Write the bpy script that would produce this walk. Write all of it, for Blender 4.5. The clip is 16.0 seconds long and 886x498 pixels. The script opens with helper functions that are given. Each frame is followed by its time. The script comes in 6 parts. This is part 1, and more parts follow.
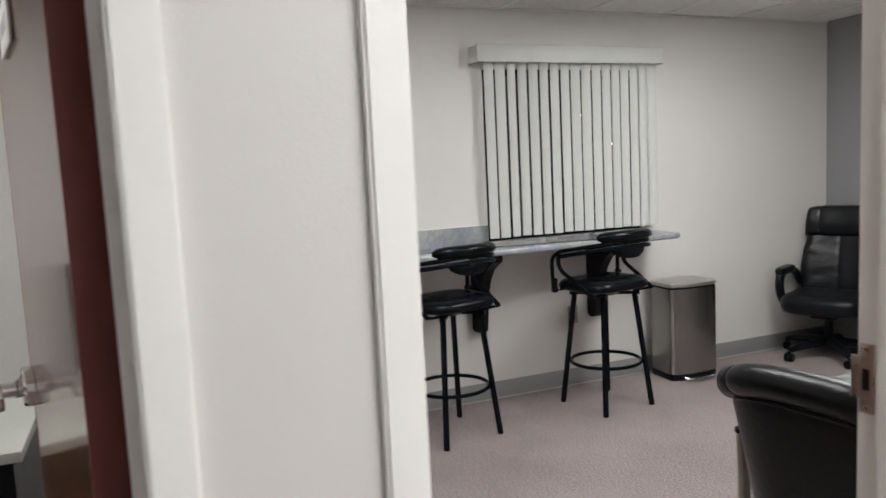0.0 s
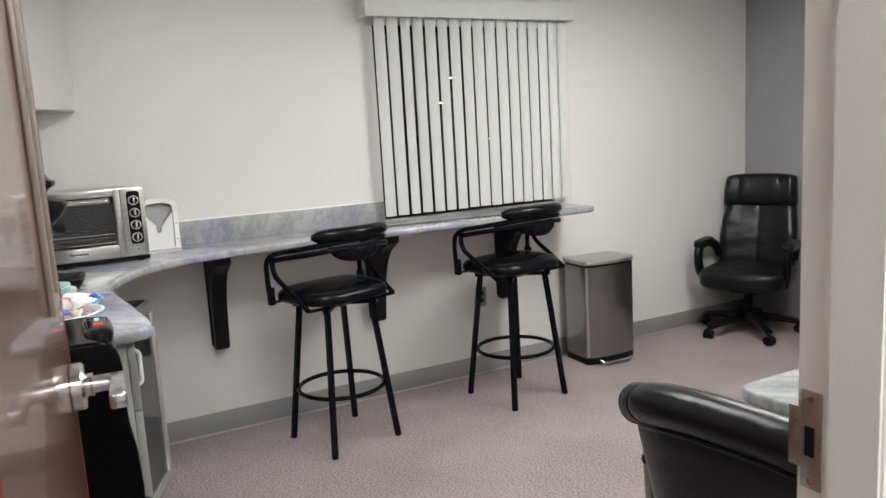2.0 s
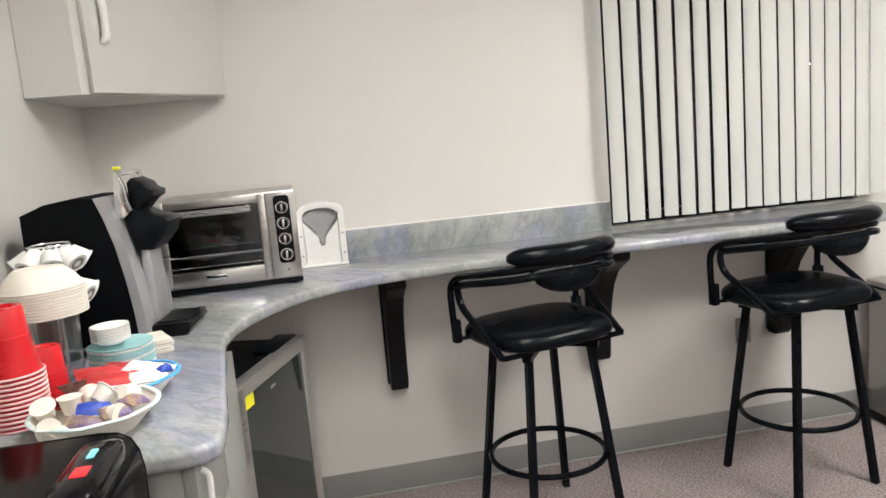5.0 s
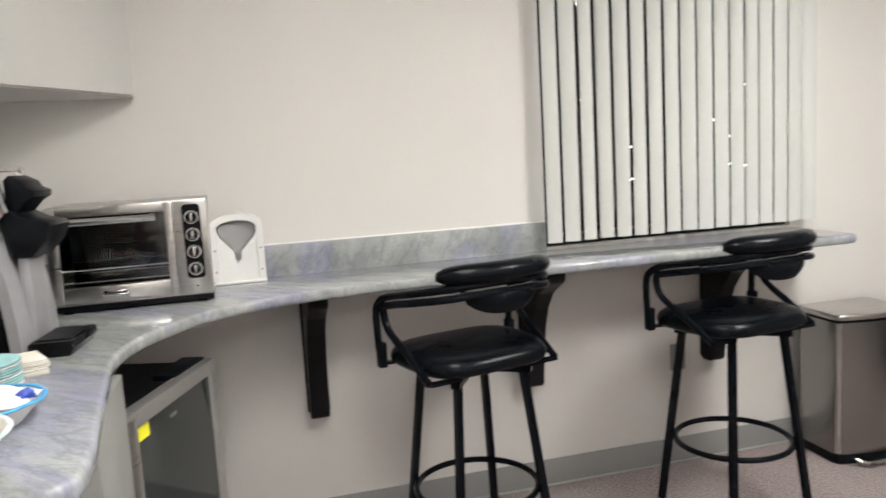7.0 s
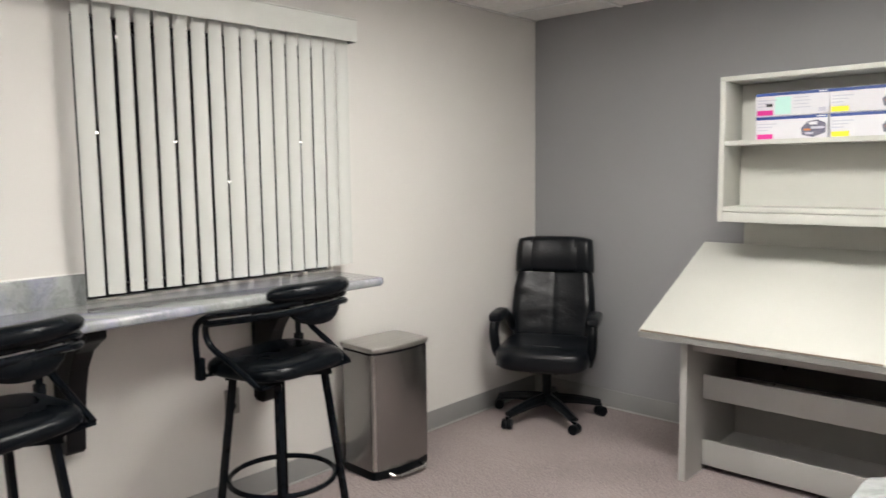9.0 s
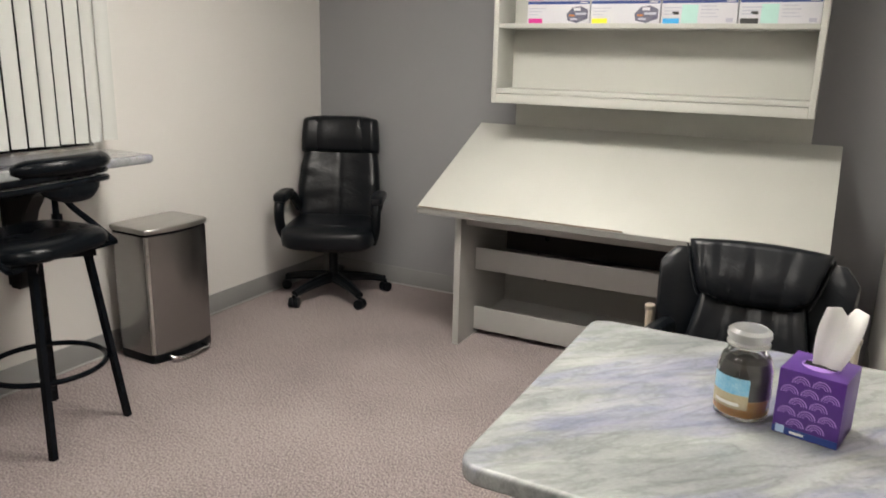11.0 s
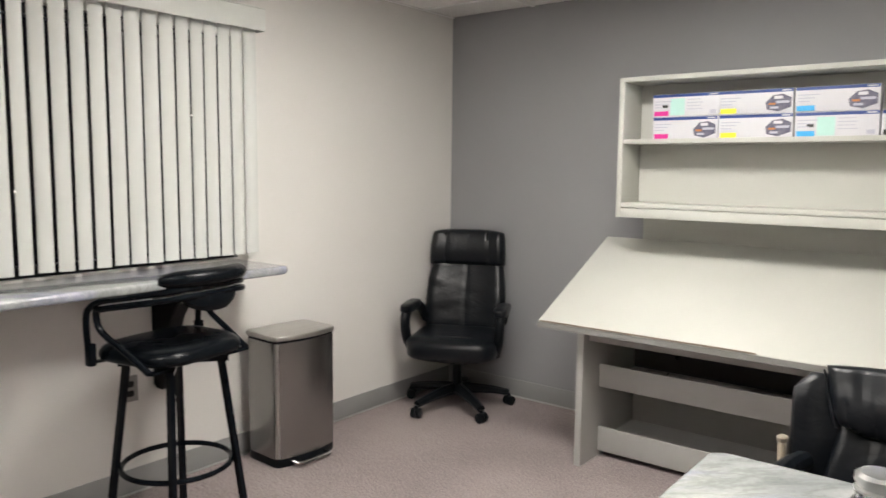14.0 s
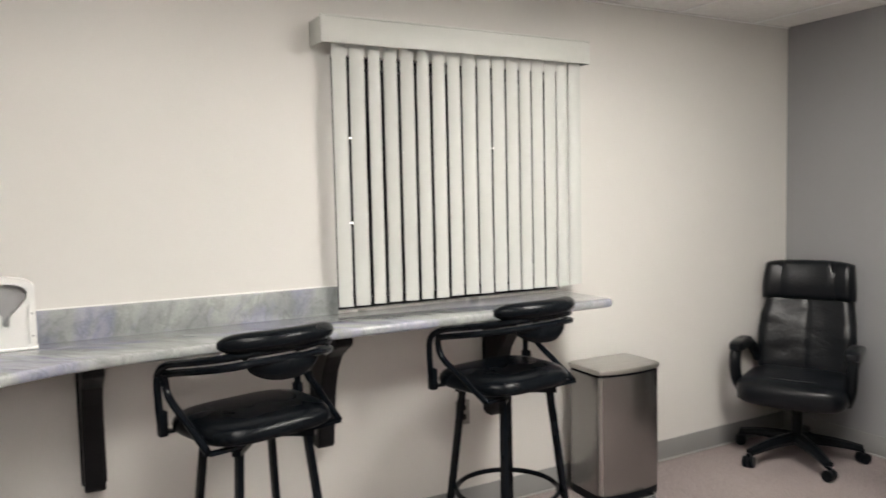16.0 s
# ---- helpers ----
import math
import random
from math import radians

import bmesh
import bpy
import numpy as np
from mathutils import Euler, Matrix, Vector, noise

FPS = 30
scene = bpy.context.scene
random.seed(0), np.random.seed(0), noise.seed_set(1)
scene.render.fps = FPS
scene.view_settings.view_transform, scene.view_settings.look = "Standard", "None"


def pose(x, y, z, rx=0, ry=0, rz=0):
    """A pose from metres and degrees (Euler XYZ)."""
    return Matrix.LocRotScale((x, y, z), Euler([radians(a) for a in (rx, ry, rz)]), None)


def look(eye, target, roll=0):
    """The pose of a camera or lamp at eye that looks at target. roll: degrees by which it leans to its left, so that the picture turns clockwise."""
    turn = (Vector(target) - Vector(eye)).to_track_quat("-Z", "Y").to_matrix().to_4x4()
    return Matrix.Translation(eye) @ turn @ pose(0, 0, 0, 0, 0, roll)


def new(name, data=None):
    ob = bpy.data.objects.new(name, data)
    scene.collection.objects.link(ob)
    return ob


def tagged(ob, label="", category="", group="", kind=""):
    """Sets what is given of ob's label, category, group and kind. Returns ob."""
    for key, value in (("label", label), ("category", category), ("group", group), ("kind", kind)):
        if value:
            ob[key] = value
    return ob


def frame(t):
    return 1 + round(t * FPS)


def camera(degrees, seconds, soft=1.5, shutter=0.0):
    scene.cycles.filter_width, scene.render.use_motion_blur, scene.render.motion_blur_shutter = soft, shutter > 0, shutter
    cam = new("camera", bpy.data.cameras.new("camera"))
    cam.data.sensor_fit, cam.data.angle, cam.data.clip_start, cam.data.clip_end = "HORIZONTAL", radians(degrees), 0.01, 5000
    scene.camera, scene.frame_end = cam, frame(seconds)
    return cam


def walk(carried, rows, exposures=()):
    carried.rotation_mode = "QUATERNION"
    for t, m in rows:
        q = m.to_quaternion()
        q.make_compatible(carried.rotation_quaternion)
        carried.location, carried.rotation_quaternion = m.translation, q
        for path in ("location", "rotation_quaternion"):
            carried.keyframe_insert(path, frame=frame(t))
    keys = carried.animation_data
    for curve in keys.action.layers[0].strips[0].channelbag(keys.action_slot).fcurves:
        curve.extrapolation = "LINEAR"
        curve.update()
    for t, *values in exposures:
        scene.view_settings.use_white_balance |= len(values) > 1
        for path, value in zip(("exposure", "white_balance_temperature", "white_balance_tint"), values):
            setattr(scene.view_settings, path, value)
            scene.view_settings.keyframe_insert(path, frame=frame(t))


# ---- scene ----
cam = camera(61.8, 16.0, shutter=0.3)
PATH = [
    (0, (0.297, 0.125, 1.463), (1.047, 1.966, 1.25), -2.8),
    (0.2, (0.353, 0.098, 1.463), (1.128, 1.929, 1.244), -2.3),
    (0.5, (0.429, 0.079, 1.46), (1.231, 1.896, 1.227), -1.9),
    (0.6, (0.451, 0.083, 1.462), (1.26, 1.896, 1.222), -2.0),
    (1, (0.505, 0.135, 1.461), (1.338, 1.931, 1.177), -2.1),
    (1.5, (0.596, 0.311, 1.456), (1.482, 2.079, 1.154), -2.5),
    (2, (0.68, 0.466, 1.453), (1.588, 2.221, 1.149), -3.3),
    (2.5, (0.826, 0.606, 1.461), (1.59, 2.429, 1.154), -2.3),
    (3, (0.945, 0.731, 1.446), (1.485, 2.632, 1.14), -1.1),
    (3.5, (0.981, 0.902, 1.43), (1.445, 2.821, 1.109), -1.9),
    (4, (0.994, 1.104, 1.454), (1.441, 3.028, 1.143), -4.1),
    (6.5, (1.134, 1.491, 1.422), (1.376, 3.452, 1.114), -4.1),
    (7, (1.114, 1.508, 1.397), (1.632, 3.423, 1.145), -3.3),
    (7.5, (1.102, 1.502, 1.404), (1.86, 3.339, 1.183), -2.0),
    (8, (1.122, 1.482, 1.483), (2.127, 3.194, 1.242), -0.9),
    (8.5, (1.126, 1.497, 1.447), (2.384, 3.038, 1.244), -0.9),
    (9, (1.175, 1.419, 1.465), (2.64, 2.764, 1.26), -0.7),
    (11.5, (1.197, 1.311, 1.386), (2.938, 2.058, 0.733), 2.4),
    (12, (1.188, 1.29, 1.355), (2.913, 1.923, 0.549), 2.8),
    (12.5, (1.224, 1.259, 1.392), (3.013, 1.868, 0.725), 1.1),
    (13, (1.242, 1.231, 1.413), (3.047, 1.985, 0.997), 1.1),
    (13.5, (1.256, 1.213, 1.443), (2.966, 2.213, 1.166), 1.3),
    (14, (1.246, 1.238, 1.446), (2.809, 2.467, 1.23), 0.6),
    (14.5, (1.254, 1.263, 1.461), (2.7, 2.628, 1.25), -0.2),
    (15, (1.247, 1.283, 1.444), (2.585, 2.755, 1.238), -0.2),
    (15.5, (1.233, 1.292, 1.467), (2.409, 2.898, 1.276), -0.6),
    (16, (1.192, 1.351, 1.47), (2.156, 3.097, 1.329), -1.3),
]
EXPOSURES = [(0.0, -0.40, 6250, 10), (1.0, -0.50, 6250, 10), (1.5, -0.41, 6300, 10), (2.3, 0.02, 6350, 10), (3.5, 0.08, 6500, 10), (6.5, 0.0, 6550, 10), (7.5, 0.05, 6550, 10), (8.5, 0.04, 6600, 10), (9.0, -0.05, 6600, 10), (11.3, -0.28, 6850, 10), (12.0, -0.05, 6800, 10), (12.5, -0.14, 6750, 10), (13.0, -0.18, 6700, 10), (13.5, -0.04, 6680, 10), (14.0, -0.04, 6680, 10), (15.0, 0.0, 6720, 10), (16.0, 0.06, 6700, 10)]
walk(cam, [(t, look(eye, target, roll)) for t, eye, target, roll in PATH], EXPOSURES)

# ---- world and light ----
world = bpy.data.worlds.new("night")
scene.world = world
world.use_nodes = True
world.node_tree.nodes["Background"].inputs[0].default_value = (0.010, 0.012, 0.018, 1)
world.node_tree.nodes["Background"].inputs[1].default_value = 1.0
LAMP_COLOUR = (1.0, 0.975, 0.936)
ROOM_LAMP, EAST_LAMP, HALL_LAMP = 20.5, 39.0, 31.5

# ---- plan, metres ----
ROOM_W, ROOM_E, ROOM_S, ROOM_N, CEIL = 0.30, 5.17, 1.005, 4.26, 2.42
HALL_N = 0.89
WALL = 0.12
JAMB_L, JAMB_R, DOOR_H = 0.575, 1.457, 2.06
NEXT_R, NEXT_L = 0.282, -0.60
COUNTER = 0.994


# ---- mesh helpers ----
def block(bm, x0, x1, y0, y1, z0, z1, bev=0.0, seg=2):
    m = Matrix.Translation(((x0 + x1) / 2, (y0 + y1) / 2, (z0 + z1) / 2)) @ Matrix.Diagonal((x1 - x0, y1 - y0, z1 - z0, 1))
    made = bmesh.ops.create_cube(bm, size=1, matrix=m)["verts"]
    if bev:
        edges = {e for v in made for e in v.link_edges}
        bmesh.ops.bevel(bm, geom=list(edges), offset=bev, segments=seg, affect="EDGES", profile=0.5, clamp_overlap=True)
    return bm


def prism(bm, pts, z0, z1, bev=0.0, seg=2, place=None, ends_only=True):
    """An outline in x, y drawn up from z0 to z1; bev rounds the edges of its two ends (or all)."""
    low = [bm.verts.new((x, y, z0)) for x, y in pts]
    top = [bm.verts.new((x, y, z1)) for x, y in pts]
    n = len(pts)
    faces = [bm.faces.new(low[::-1]), bm.faces.new(top)]
    for i in range(n):
        bm.faces.new((low[i], low[(i + 1) % n], top[(i + 1) % n], top[i]))
    bmesh.ops.recalc_face_normals(bm, faces=list({f for v in low + top for f in v.link_faces}))
    verts = low + top
    if bev:
        edges = set(faces[0].edges) | set(faces[1].edges)
        if not ends_only:
            edges |= {e for v in low for e in v.link_edges}
        got = bmesh.ops.bevel(bm, geom=list(edges), offset=bev, segments=seg, affect="EDGES", profile=0.5, clamp_overlap=True)
        verts = list({v for f in bm.faces for v in f.verts}) if place is None else list({v for v in got["verts"]} | {v for v in verts if v.is_valid})
    if place is not None:
        bmesh.ops.transform(bm, matrix=place, verts=[v for v in verts if v.is_valid])
    return bm


def round_rect(x0, x1, y0, y1, r, n=6):
    pts = []
    for cx, cy, a in ((x1 - r, y0 + r, -90), (x1 - r, y1 - r, 0), (x0 + r, y1 - r, 90), (x0 + r, y0 + r, 180)):
        pts += [(cx + r * math.cos(radians(a + 90 * i / n)), cy + r * math.sin(radians(a + 90 * i / n))) for i in range(n + 1)]
    return pts


def smooth_path(pts, n=6, closed=False):
    """A Catmull-Rom line through the points."""
    pts = [Vector(p) for p in pts]
    out, k = [], len(pts)
    for i in range(k if closed else k - 1):
        p0 = pts[(i - 1) % k] if closed or i else pts[0]
        p1, p2 = pts[i], pts[(i + 1) % k]
        p3 = pts[(i + 2) % k] if closed or i + 2 < k else pts[-1]
        for j in range(n):
            t = j / n
            out.append(0.5 * ((2 * p1) + (p2 - p0) * t + (2 * p0 - 5 * p1 + 4 * p2 - p3) * t * t + (3 * p1 - p0 - 3 * p2 + p3) * t ** 3))
    if not closed:
        out.append(pts[-1])
    return out


def tube(bm, pts, r, seg=10, closed=False, flat=1.0, up=(0, 0, 1)):
    """A round bar along pts; flat squeezes it across its second axis."""
    pts = [Vector(p) for p in pts]
    n, rings, side = len(pts), [], None
    for i, p in enumerate(pts):
        a = pts[(i - 1) % n] if closed or i else p
        b = pts[(i + 1) % n] if closed or i + 1 < n else p
        d = (b - a).normalized()
        if side is None:
            ref = Vector(up) if abs(d.dot(Vector(up))) < 0.9 else Vector((1, 0, 0))
            side = d.cross(ref).normalized()
        side = (side - d * side.dot(d)).normalized()
        other = d.cross(side)
        rr = r[i] if isinstance(r, (list, tuple)) else r
        rings.append([bm.verts.new(p + (side * math.cos(2 * math.pi * j / seg) + other * (flat * math.sin(2 * math.pi * j / seg))) * rr) for j in range(seg)])
    for i in range(n if closed else n - 1):
        q, s = rings[i], rings[(i + 1) % n]
        for j in range(seg):
            bm.faces.new((q[j], q[(j + 1) % seg], s[(j + 1) % seg], s[j]))
    if not closed:
        bm.faces.new(rings[0][::-1])
        bm.faces.new(rings[-1])
    return bm


def bar(bm, p, q, w, d, up=(0, 0, 1)):
    """A straight bar of section w x d from p to q."""
    p, q = Vector(p), Vector(q)
    ax = (q - p).normalized()
    ref = Vector(up) if abs(ax.dot(Vector(up))) < 0.95 else Vector((0, 1, 0))
    s = ax.cross(ref).normalized() * (w / 2)
    o = ax.cross(s).normalized() * (d / 2)
    ends = [[bm.verts.new(c + s * i + o * j) for i, j in ((-1, -1), (1, -1), (1, 1), (-1, 1))] for c in (p, q)]
    bm.faces.new(ends[0][::-1])
    bm.faces.new(ends[1])
    for j in range(4):
        bm.faces.new((ends[0][j], ends[0][(j + 1) % 4], ends[1][(j + 1) % 4], ends[1][j]))
    return bm


def lathe(bm, profile, seg=28, centre=(0, 0), cap=True):
    """A turned shape from (radius, z) pairs."""
    rings = []
    for r, z in profile:
        rings.append([bm.verts.new((centre[0] + r * math.cos(2 * math.pi * j / seg), centre[1] + r * math.sin(2 * math.pi * j / seg), z)) for j in range(seg)])
    for a, b in zip(rings, rings[1:]):
        for j in range(seg):
            bm.faces.new((a[j], a[(j + 1) % seg], b[(j + 1) % seg], b[j]))
    if cap:
        bm.faces.new(rings[0][::-1])
        bm.faces.new(rings[-1])
    return bm


def cushion(bm, centre, size, e1=0.45, e2=0.35, nu=28, nv=14, turn=None, dent=0.0):
    """A stuffed pad: a superellipsoid of the given half sizes."""
    def pw(v, e):
        return math.copysign(abs(v) ** e, v)
    c, rows = Vector(centre), []
    for i in range(nv + 1):
        a = -math.pi / 2 + math.pi * i / nv
        row = []
        for j in range(nu):
            b = 2 * math.pi * j / nu
            v = Vector((size[0] * pw(math.cos(a), e1) * pw(math.cos(b), e2), size[1] * pw(math.cos(a), e1) * pw(math.sin(b), e2), size[2] * pw(math.sin(a), e1)))
            if dent:
                v.z -= dent * max(0, 1 - (v.x / size[0]) ** 2 - (v.y / size[1]) ** 2) * (1 if v.z > 0 else 0)
            if turn is not None:
                v = turn @ v
            row.append(bm.verts.new(c + v))
            if i in (0, nv):
                break
        rows.append(row)
    for i in range(nv):
        a, b = rows[i], rows[i + 1]
        for j in range(nu):
            k = (j + 1) % nu
            if len(a) == 1:
                bm.faces.new((a[0], b[k], b[j]))
            elif len(b) == 1:
                bm.faces.new((a[j], a[k], b[0]))
            else:
                bm.faces.new((a[j], a[k], b[k], b[j]))
    return bm


def padded(bm, hx, hy, rings, e=0.5, n=56, taper=0.0):
    """An upholstered pad: superellipse outlines, rings of (shrink, z) from the bottom to the top."""
    loops = []
    for inset, z in rings:
        lp = []
        for k in range(n):
            a = 2 * math.pi * k / n
            c, s = math.cos(a), math.sin(a)
            x = math.copysign(abs(c) ** e, c) * (hx - inset)
            y = math.copysign(abs(s) ** e, s) * (hy - inset)
            lp.append(bm.verts.new((x * (1 + taper * y / hy), y, z)))
        loops.append(lp)
    for p, q in zip(loops, loops[1:]):
        for k in range(n):
            bm.faces.new((p[k], p[(k + 1) % n], q[(k + 1) % n], q[k]))
    bm.faces.new(loops[0][::-1])
    bm.faces.new(loops[-1])
    return bm


def sheet(bm, fn, nu, nv, thick):
    """A curved slab: fn(u, v), u and v from 0 to 1, thickened along its normal."""
    grid = [[Vector(fn(i / nu, j / nv)) for j in range(nv + 1)] for i in range(nu + 1)]
    top, low = [], []
    for i in range(nu + 1):
        rt, rl = [], []
        for j in range(nv + 1):
            du = grid[min(i + 1, nu)][j] - grid[max(i - 1, 0)][j]
            dv = grid[i][min(j + 1, nv)] - grid[i][max(j - 1, 0)]
            n = du.cross(dv).normalized()
            edge = min(i, nu - i) / 2, min(j, nv - j) / 2
            soft = min(1.0, 0.35 + 0.65 * math.sqrt(min(1.0, edge[0]))) * min(1.0, 0.35 + 0.65 * math.sqrt(min(1.0, edge[1])))
            rt.append(bm.verts.new(grid[i][j] + n * thick / 2 * soft))
            rl.append(bm.verts.new(grid[i][j] - n * thick / 2 * soft))
        top.append(rt)
        low.append(rl)
    for i in range(nu):
        for j in range(nv):
            bm.faces.new((top[i][j], top[i + 1][j], top[i + 1][j + 1], top[i][j + 1]))
            bm.faces.new((low[i][j], low[i][j + 1], low[i + 1][j + 1], low[i + 1][j]))
    for i in range(nu):
        bm.faces.new((top[i][0], low[i][0], low[i + 1][0], top[i + 1][0]))
        bm.faces.new((top[i][nv], top[i + 1][nv], low[i + 1][nv], low[i][nv]))
    for j in range(nv):
        bm.faces.new((top[0][j], top[0][j + 1], low[0][j + 1], low[0][j]))
        bm.faces.new((top[nu][j], low[nu][j], low[nu][j + 1], top[nu][j + 1]))
    return bm


def shape(name, bm, material, angle=35):
    me = bpy.data.meshes.new(name)
    bmesh.ops.recalc_face_normals(bm, faces=bm.faces)
    bm.to_mesh(me)
    bm.free()
    me.materials.append(material)
    me.shade_smooth()
    me.set_sharp_from_angle(angle=radians(angle))
    return me


def part(name, bm, material, parent=None, label="", angle=35):
    ob = new(name, shape(name, bm, material, angle))
    ob.parent = parent
    return tagged(ob, label)


def thing(name, m, label, category, group="", kind=""):
    ob = new(name)
    ob.empty_display_size = 0.1
    ob.matrix_basis = m
    return tagged(ob, label, category, group, kind)


def struct(name, bm, material, label="", angle=35):
    ob = new(name, shape(name, bm, material, angle))
    return tagged(ob, label, kind="structure")


B = bmesh.new


def boxed(*a, **k):
    return block(B(), *a, **k)


# ---- materials ----
def node_mat(name):
    m = bpy.data.materials.new(name)
    m.use_nodes = True
    nt = m.node_tree
    return m, nt, nt.nodes["Principled BSDF"]


def surf(name, c1, c2=None, scale=8.0, rough=0.5, metal=0.0, bump=0.0, bscale=200.0, stretch=(1, 1, 1), rough2=None, spec=0.5, coat=0.0, fine=0.25):
    """Paint, plastic, leather, metal: two tones at two scales, with fine relief."""
    m, nt, p = node_mat(name)
    c2 = c2 or tuple(min(1, c * 1.12) for c in c1)
    co = nt.nodes.new("ShaderNodeTexCoord")
    mp = nt.nodes.new("ShaderNodeMapping")
    mp.inputs["Scale"].default_value = stretch
    nt.links.new(co.outputs["Object"], mp.inputs[0])
    n1 = nt.nodes.new("ShaderNodeTexNoise")
    n1.inputs["Scale"].default_value, n1.inputs["Detail"].default_value = scale, 4
    n2 = nt.nodes.new("ShaderNodeTexNoise")
    n2.inputs["Scale"].default_value, n2.inputs["Detail"].default_value = bscale, 2
    for n in (n1, n2):
        nt.links.new(mp.outputs[0], n.inputs["Vector"])
    mix = nt.nodes.new("ShaderNodeMix")
    mix.data_type = "FLOAT"
    mix.inputs[0].default_value = fine
    nt.links.new(n1.outputs["Fac"], mix.inputs[2])
    nt.links.new(n2.outputs["Fac"], mix.inputs[3])
    ramp = nt.nodes.new("ShaderNodeValToRGB")
    ramp.color_ramp.elements[0].position, ramp.color_ramp.elements[1].position = 0.32, 0.68
    ramp.color_ramp.elements[0].color, ramp.color_ramp.elements[1].color = (*c1, 1), (*c2, 1)
    nt.links.new(mix.outputs[0], ramp.inputs[0])
    nt.links.new(ramp.outputs[0], p.inputs["Base Color"])
    rr = nt.nodes.new("ShaderNodeMapRange")
    rr.inputs["To Min"].default_value, rr.inputs["To Max"].default_value = rough, rough2 if rough2 is not None else min(1, rough * 1.25)
    nt.links.new(n1.outputs["Fac"], rr.inputs[0])
    nt.links.new(rr.outputs[0], p.inputs["Roughness"])
    p.inputs["Metallic"].default_value = metal
    p.inputs["Specular IOR Level"].default_value = spec
    p.inputs["Coat Weight"].default_value = coat
    if bump:
        b = nt.nodes.new("ShaderNodeBump")
        b.inputs["Strength"].default_value, b.inputs["Distance"].default_value = bump, 0.002
        nt.links.new(n2.outputs["Fac"], b.inputs["Height"])
        nt.links.new(b.outputs[0], p.inputs["Normal"])
    return m


def glass_mat(name, tint=(1, 1, 1), rough=0.0):
    m, nt, p = node_mat(name)
    p.inputs["Base Color"].default_value = (*tint, 1)
    p.inputs["Transmission Weight"].default_value = 1
    p.inputs["Roughness"].default_value = rough
    p.inputs["IOR"].default_value = 1.45
    return m


def glow_mat(name, colour, strength):
    m, nt, p = node_mat(name)
    p.inputs["Base Color"].default_value = (0.8, 0.8, 0.8, 1)
    p.inputs["Emission Color"].default_value = (*colour, 1)
    p.inputs["Emission Strength"].default_value = strength
    return m


def stone_mat(name):
    """Polished quartzite: grey-green ground with pale and violet-blue slanting veins."""
    m, nt, p = node_mat(name)
    co = nt.nodes.new("ShaderNodeTexCoord")
    mp = nt.nodes.new("ShaderNodeMapping")
    turn = nt.nodes.new("ShaderNodeMapping")
    turn.inputs["Rotation"].default_value = (radians(25), radians(15), radians(47))
    nt.links.new(co.outputs["Object"], turn.inputs[0])
    mp.inputs["Scale"].default_value = (0.8, 5.0, 2.6)
    mp.inputs["Location"].default_value = (2.3, 1.7, 0.6)
    nt.links.new(turn.outputs[0], mp.inputs[0])

    def noise(scale, detail, dist, rough=0.55):
        n = nt.nodes.new("ShaderNodeTexNoise")
        n.inputs["Scale"].default_value, n.inputs["Detail"].default_value = scale, detail
        n.inputs["Distortion"].default_value, n.inputs["Roughness"].default_value = dist, rough
        nt.links.new(mp.outputs[0], n.inputs["Vector"])
        return n.outputs["Fac"]

    def ramp(fac, *stops):
        r = nt.nodes.new("ShaderNodeValToRGB")
        e = r.color_ramp.elements
        while len(e) < len(stops):
            e.new(0.5)
        for k, (pos, col) in zip(e, stops):
            k.position, k.color = pos, (*col, 1)
        nt.links.new(fac, r.inputs[0])
        return r.outputs[0]

    def mixc(fac, a, b, kind="MIX"):
        x = nt.nodes.new("ShaderNodeMix")
        x.data_type, x.blend_type = "RGBA", kind
        if isinstance(fac, float):
            x.inputs[0].default_value = fac
        else:
            nt.links.new(fac, x.inputs[0])
        nt.links.new(a, x.inputs[6])
        nt.links.new(b, x.inputs[7])
        return x.outputs[2]

    ground = ramp(noise(2.0, 8, 0.25), (0.28, (0.235, 0.246, 0.256)), (0.48, (0.315, 0.328, 0.330)), (0.62, (0.385, 0.400, 0.394)), (0.75, (0.325, 0.337, 0.332)))
    blue = ramp(noise(0.9, 6, 0.35), (0.49, (0, 0, 0)), (0.58, (1, 1, 1)), (0.68, (0.2, 0.2, 0.2)))
    tint = ramp(noise(5.0, 5, 0.3), (0.3, (0.205, 0.212, 0.330)), (0.7, (0.325, 0.325, 0.420)))
    half = nt.nodes.new("ShaderNodeMath")
    half.operation = "MULTIPLY"
    half.inputs[1].default_value = 0.78
    nt.links.new(blue, half.inputs[0])
    col = mixc(half.outputs[0], ground, tint)
    veins = ramp(noise(3.2, 9, 0.5, 0.62), (0.44, (1, 1, 1)), (0.50, (0.62, 0.64, 0.62)), (0.55, (1, 1, 1)))
    col = mixc(0.55, col, veins, "MULTIPLY")
    grain = ramp(noise(60, 3, 0), (0.3, (0.88, 0.88, 0.88)), (0.7, (1.08, 1.08, 1.06)))
    col = mixc(1.0, col, grain, "MULTIPLY")
    nt.links.new(col, p.inputs["Base Color"])
    p.inputs["Roughness"].default_value = 0.07
    p.inputs["Specular IOR Level"].default_value = 0.5
    return m


